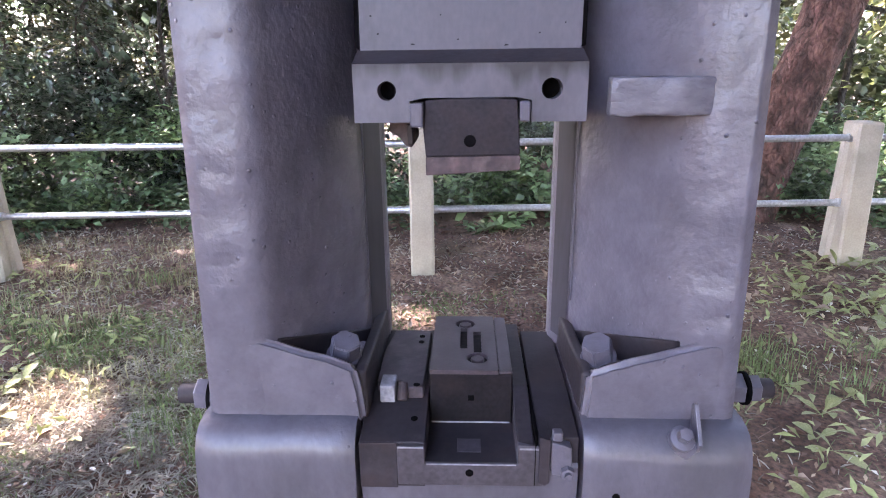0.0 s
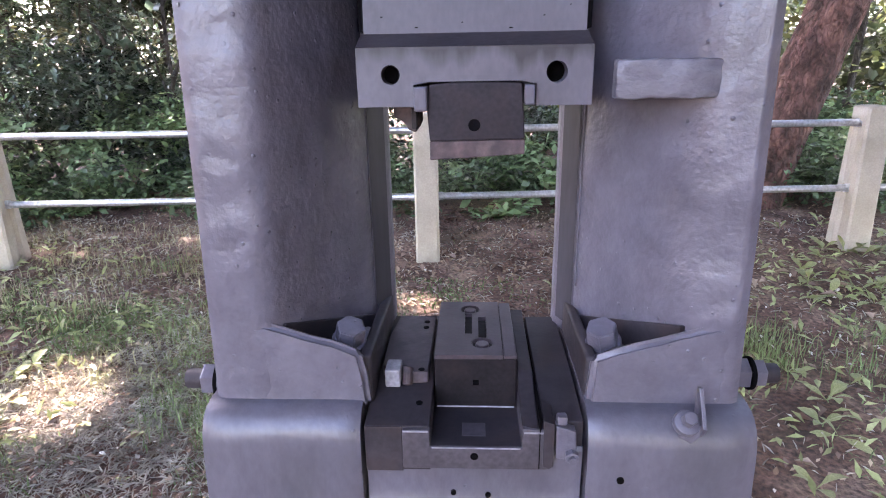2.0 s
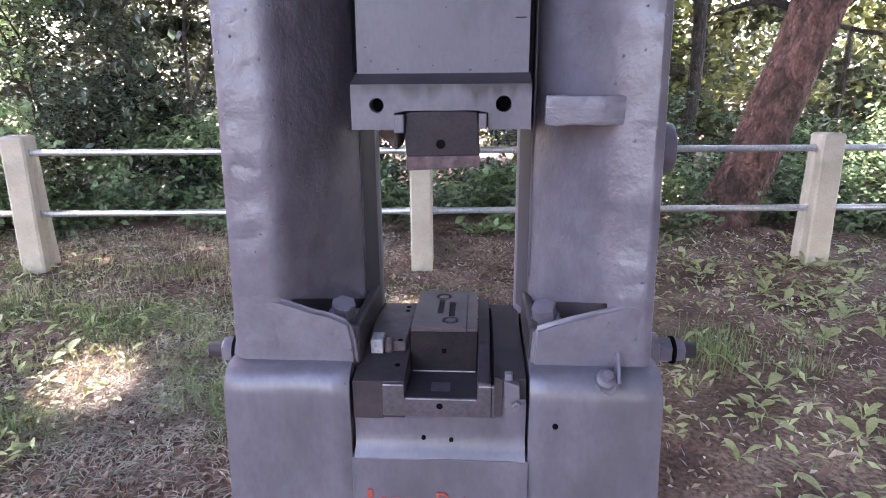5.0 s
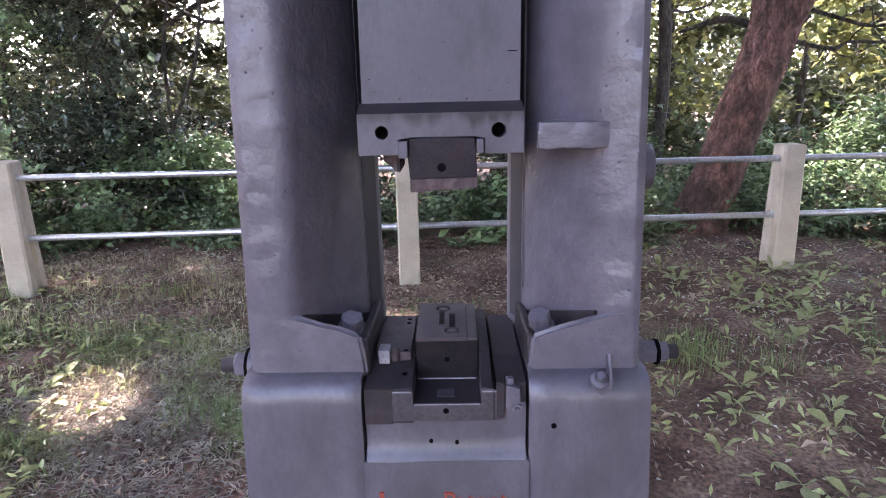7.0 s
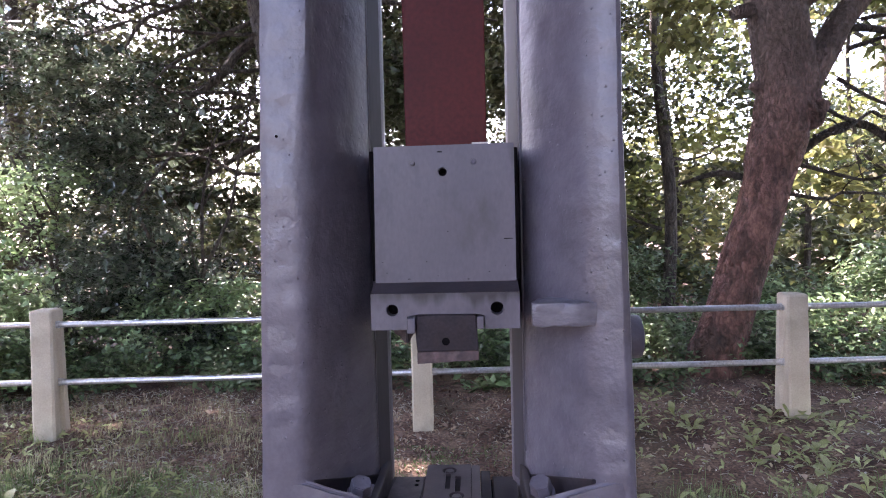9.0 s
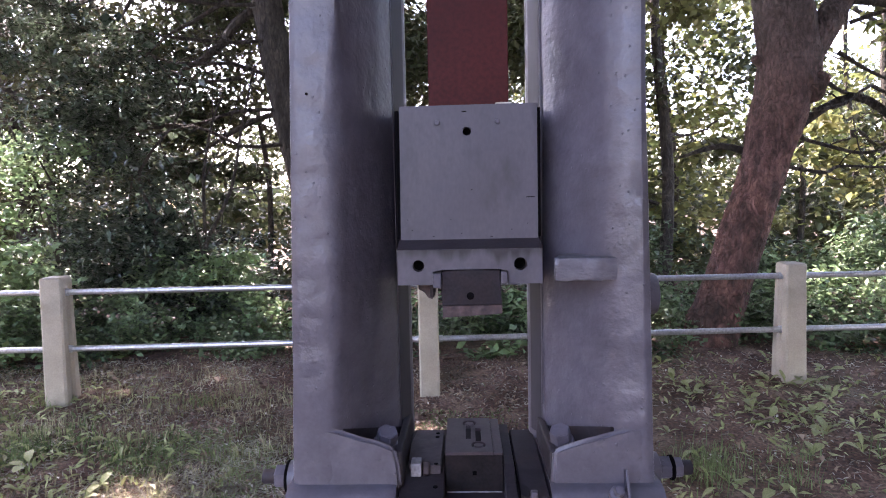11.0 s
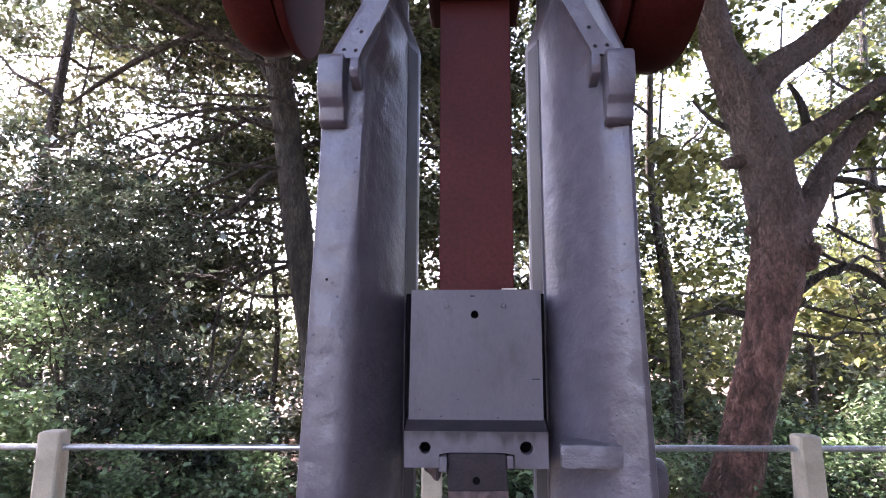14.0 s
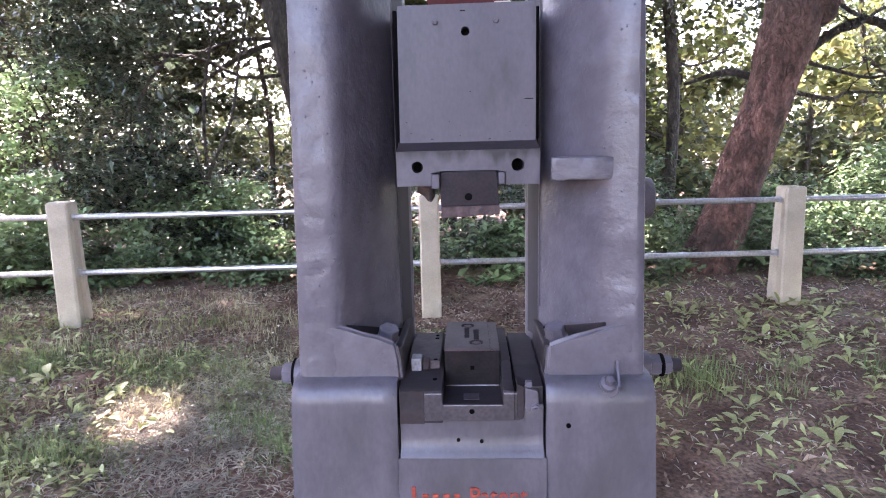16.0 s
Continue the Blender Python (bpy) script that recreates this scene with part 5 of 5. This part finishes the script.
def scatter(n, x0, x1, y0, y1, want):
    out = []
    while len(out) < n:
        x, y = rng.uniform(x0, x1), rng.uniform(y0, y1)
        if clear_of_base(x, y) and rng.uniform() < want(x, y):
            out.append((x, y, ground_z(x, y)))
    return np.array(out)


def left_grass(x, y):
    """Share of green cover: a band of turf on one side, bare soil by the railing and under the hammer."""
    patch = 0.30 + 1.5 * noise.noise(Vector((x * 1.4, y * 1.9, 5))) + 0.5 * noise.noise(Vector((x * 4.5, y * 5.5, 8)))
    edge = 3.05 - 0.32 * (x + 1.0) * (x < -1.0) + 0.35 * noise.noise(Vector((x * 1.2, y, 13)))
    band = max(0.04, min(1.0, (edge - y) / 0.35))
    near = max(0.25, min(1.0, (y - 1.5) / 0.5)) if x > -2.3 else 1.0
    side = 1.0 if x < -0.6 else max(0.10, min(1.0, (-0.2 - x) / 0.4))
    if x > 0.8:
        side = 0.05
    # grass thinned in the sun spots so that they look paler
    sparse = 0.06 if math.hypot(x + 1.80, (y - 2.22) * 1.3) < 0.36 or math.hypot(x + 1.28, y - 1.82) < 0.25 else 1.0
    return sparse * side * band * near * max(0.03, min(1.0, patch))


def straw_cover(x, y):
    k = max(0.08, 0.5 + noise.noise(Vector((x * 1.1, y * 1.1, 9))))
    if x > 0.7:
        return 0.10 * k
    if abs(x) < 0.6 and y > 2.1:
        return 0.15 * k
    if y > 3.1:
        return 0.35 * k
    return 0.9 * k if x < -0.5 else 0.4 * k


g = scatter(23000, -5, 4.5, 0.6, 5.4, left_grass)
blades("grass", g, rng.uniform(0.02, 0.075, len(g)), rng.uniform(0.003, 0.0075, len(g)), M_GRASS, "thin patchy green grass on brown soil", "grass", 1.5)
far_g = scatter(5000, -4.8, -0.6, 2.3, 4.6, lambda x, y: max(0.0, min(1.0, 0.3 + noise.noise(Vector((x * 2, y * 2, 21))))))
blades("grass", far_g, rng.uniform(0.03, 0.13, len(far_g)), rng.uniform(0.003, 0.006, len(far_g)), M_HAY, "thin yellowing grass on brown soil", "grass", 1.0)
g = scatter(26000, -4.5, 4.5, 0.6, 5.0, straw_cover)
# extra pale straw in the sun spots whitens the light there
q = np.concatenate([rng.normal(size=(3200, 2)) * 0.26 + [-1.8, 2.22], rng.normal(size=(1500, 2)) * 0.25 + [-1.3, 1.85]])
g = np.concatenate([g, np.array([(x, y, ground_z(x, y)) for x, y in q if clear_of_base(x, y)])])
g[:, 2] += 0.007
st = leaf_part("straw", g, 0.055, M_STRAW, None, rng, aspect=0.07, up=4.0, fold=0.2)
tagged(st, "dry straw and dead stems lying on the soil", "straw", kind="stuff")
c = []
for k in range(46):
    cx, cy = ((1.36, 2.55) if k < 3 else (rng.uniform(-4.2, 4), rng.uniform(1.8, 3.1)) if k < 16 else (rng.uniform(-3.6, -1.9), rng.uniform(1.3, 3.8)))
    m = 110 if k < 3 else 60
    q = rng.normal(size=(m, 2)) * (0.10 if k < 3 else 0.08) + [cx + (0.1 * k if k < 3 else 0), cy + (0.12 * k if k < 3 else 0)]
    c += [(x, y, ground_z(x, y)) for x, y in q if clear_of_base(x, y) and math.hypot(x + 1.78, y - 2.22) > 0.42]
c = np.array(c)
blades("grass_tuft", c, rng.uniform(0.05, 0.16, len(c)), rng.uniform(0.003, 0.006, len(c)), M_GRASS, "tufts of fresh green grass", "grass", 0.7)
moss = scatter(2600, -0.7, 0.9, 2.3, 3.6, lambda x, y: max(0.0, min(1.0, 0.25 + 1.6 * noise.noise(Vector((x * 3.1, y * 3.1, 31))))))
blades("moss", moss, rng.uniform(0.008, 0.03, len(moss)), rng.uniform(0.005, 0.010, len(moss)), M_GRASS, "low patches of green moss on the soil", "moss", 1.2)
lit = scatter(15000, -5, 5, 0.6, 5.5, lambda x, y: 0.8 if x < 0.7 else 0.4)
lit = np.concatenate([lit, scatter(2600, -4.6, -0.2, 3.1, 4.7, lambda x, y: 0.8)])
lit[:, 2] += 0.008
lo = leaf_part("leaf_litter", lit, 0.036, M_LITTER, None, rng, aspect=0.5, up=3.0, fold=0.2)
tagged(lo, "scattered dry fallen leaves and wood chips", "leaf litter", kind="stuff")


big = scatter(650, -4.8, 4.6, 1.2, 4.9, lambda x, y: 0.9 if y > 3.0 else 0.45)
big[:, 2] += 0.014
bl = leaf_part("fallen_leaves", big, 0.075, M_LITTER_PALE, None, rng, aspect=0.5, up=1.6, fold=0.5)
tagged(bl, "larger curled pale brown fallen leaves on the soil", "leaf litter", kind="stuff")
sticks = scatter(260, -4.6, 4.4, 1.2, 4.9, lambda x, y: 0.9 if y > 3.0 else 0.4)
sticks[:, 2] += 0.012
sk = leaf_part("fallen_twigs", sticks, 0.20, M_LITTER_PALE, None, rng, aspect=0.03, up=4.0, fold=0.02)
tagged(sk, "thin fallen twigs lying on the soil", "twigs", kind="stuff")
chips = scatter(900, -4, 4.5, 1.0, 5.2, lambda x, y: 0.8)
chips[:, 2] += 0.012
ch = leaf_part("pale_chips", chips, 0.026, M_CHIP, None, rng, aspect=0.6, up=2.5, fold=0.3)
tagged(ch, "small pale petals and wood chips on the soil", "litter", kind="stuff")


# broad-leaved weeds, each a rosette of long leaves
def leaf_blade(rise, W):
    """One leaf of unit length along x, rising and drooping again."""
    bm = bmesh.new()
    prev = None
    for t, w in ((0, 0.10), (0.2, 0.22), (0.4, 0.8), (0.6, 1.0), (0.82, 0.7), (1.0, 0.06)):
        p = Vector((t * (1 - 0.25 * rise), 0, rise * (t - 0.62 * t * t)))
        side = Vector((0, W * w / 2, 0))
        lift = Vector((0, 0, 0.14 * W * w))
        row = [bm.verts.new(p - side + lift), bm.verts.new(p), bm.verts.new(p + side + lift)]
        if prev:
            for k in range(2):
                bm.faces.new((prev[k], prev[k + 1], row[k + 1], row[k]))
        prev = row
    me = bpy.data.meshes.new("leaf")
    bm.to_mesh(me)
    bm.free()
    me.shade_smooth()
    me.materials.append(M_WEED)
    return me


BLADES = [leaf_blade(r, w) for r, w in ((0.25, 0.30), (0.5, 0.26), (0.8, 0.34), (1.0, 0.22), (0.6, 0.42))]


def weed(x, y, size, n, seed):
    rr = random.Random(seed)
    ob = thing("weed", "broad-leaved green weed growing in bare soil", "weed", "weeds in the soil", (x, y, ground_z(x, y)))
    for i in range(n):
        lf = new("leaf", rr.choice(BLADES))
        lf.parent = ob
        L = size * rr.uniform(0.6, 1.15)
        lf.matrix_basis = pose(0, 0, 0, rr.uniform(-20, 20), rr.uniform(-15, 15), 360 * i / n + rr.uniform(-30, 30)) @ Matrix.Diagonal((L, L, L, 1))


small = scatter(1000, 0.95, 4.6, 1.2, 5.0, lambda x, y: max(0.05, 0.45 + noise.noise(Vector((x, y, 2)))))
small = np.concatenate([small, scatter(800, -4.6, -1.7, 1.2, 3.9, lambda x, y: max(0.05, 0.4 + noise.noise(Vector((x, y, 4)))))])
small = np.concatenate([small, scatter(700, -4.6, -2.1, 2.2, 4.3, lambda x, y: max(0.02, min(1.0, -0.55 * (x + 2.1))))])
small[:, 2] += 0.03
sw = leaf_part("weed_leaves", small, 0.07, M_WEED, None, rng, aspect=0.32, up=0.5, fold=0.25)
tagged(sw, "many small weed leaves sprouting from the soil", "weeds", kind="stuff")
wr = random.Random(11)
count = 0
while count < 190:
    x, y = wr.uniform(0.95, 4.6), wr.uniform(1.4, 4.9)
    if not clear_of_base(x, y) or wr.random() > 0.35 + 0.65 * (noise.noise(Vector((x, y, 2))) + 0.4):
        continue
    weed(x, y, wr.uniform(0.08, 0.19), wr.randint(2, 6), 500 + count)
    count += 1
for k in range(40):
    x, y = wr.uniform(-4.6, -0.8), wr.uniform(1.6, 3.3)
    weed(x, y, wr.uniform(0.05, 0.12), wr.randint(3, 6), 900 + k)
for k in range(60):
    weed(wr.uniform(-4.4, -2.0), wr.uniform(1.5, 3.3), wr.uniform(0.07, 0.17), wr.randint(3, 6), 1300 + k)
for x, y, sz in ((2.12, 1.75, 0.2), (1.85, 1.5, 0.2), (2.4, 3.1, 0.2), (0.72, 3.55, 0.17), (0.55, 3.45, 0.1)):
    weed(x, y, sz, 5, int(x * 1000))
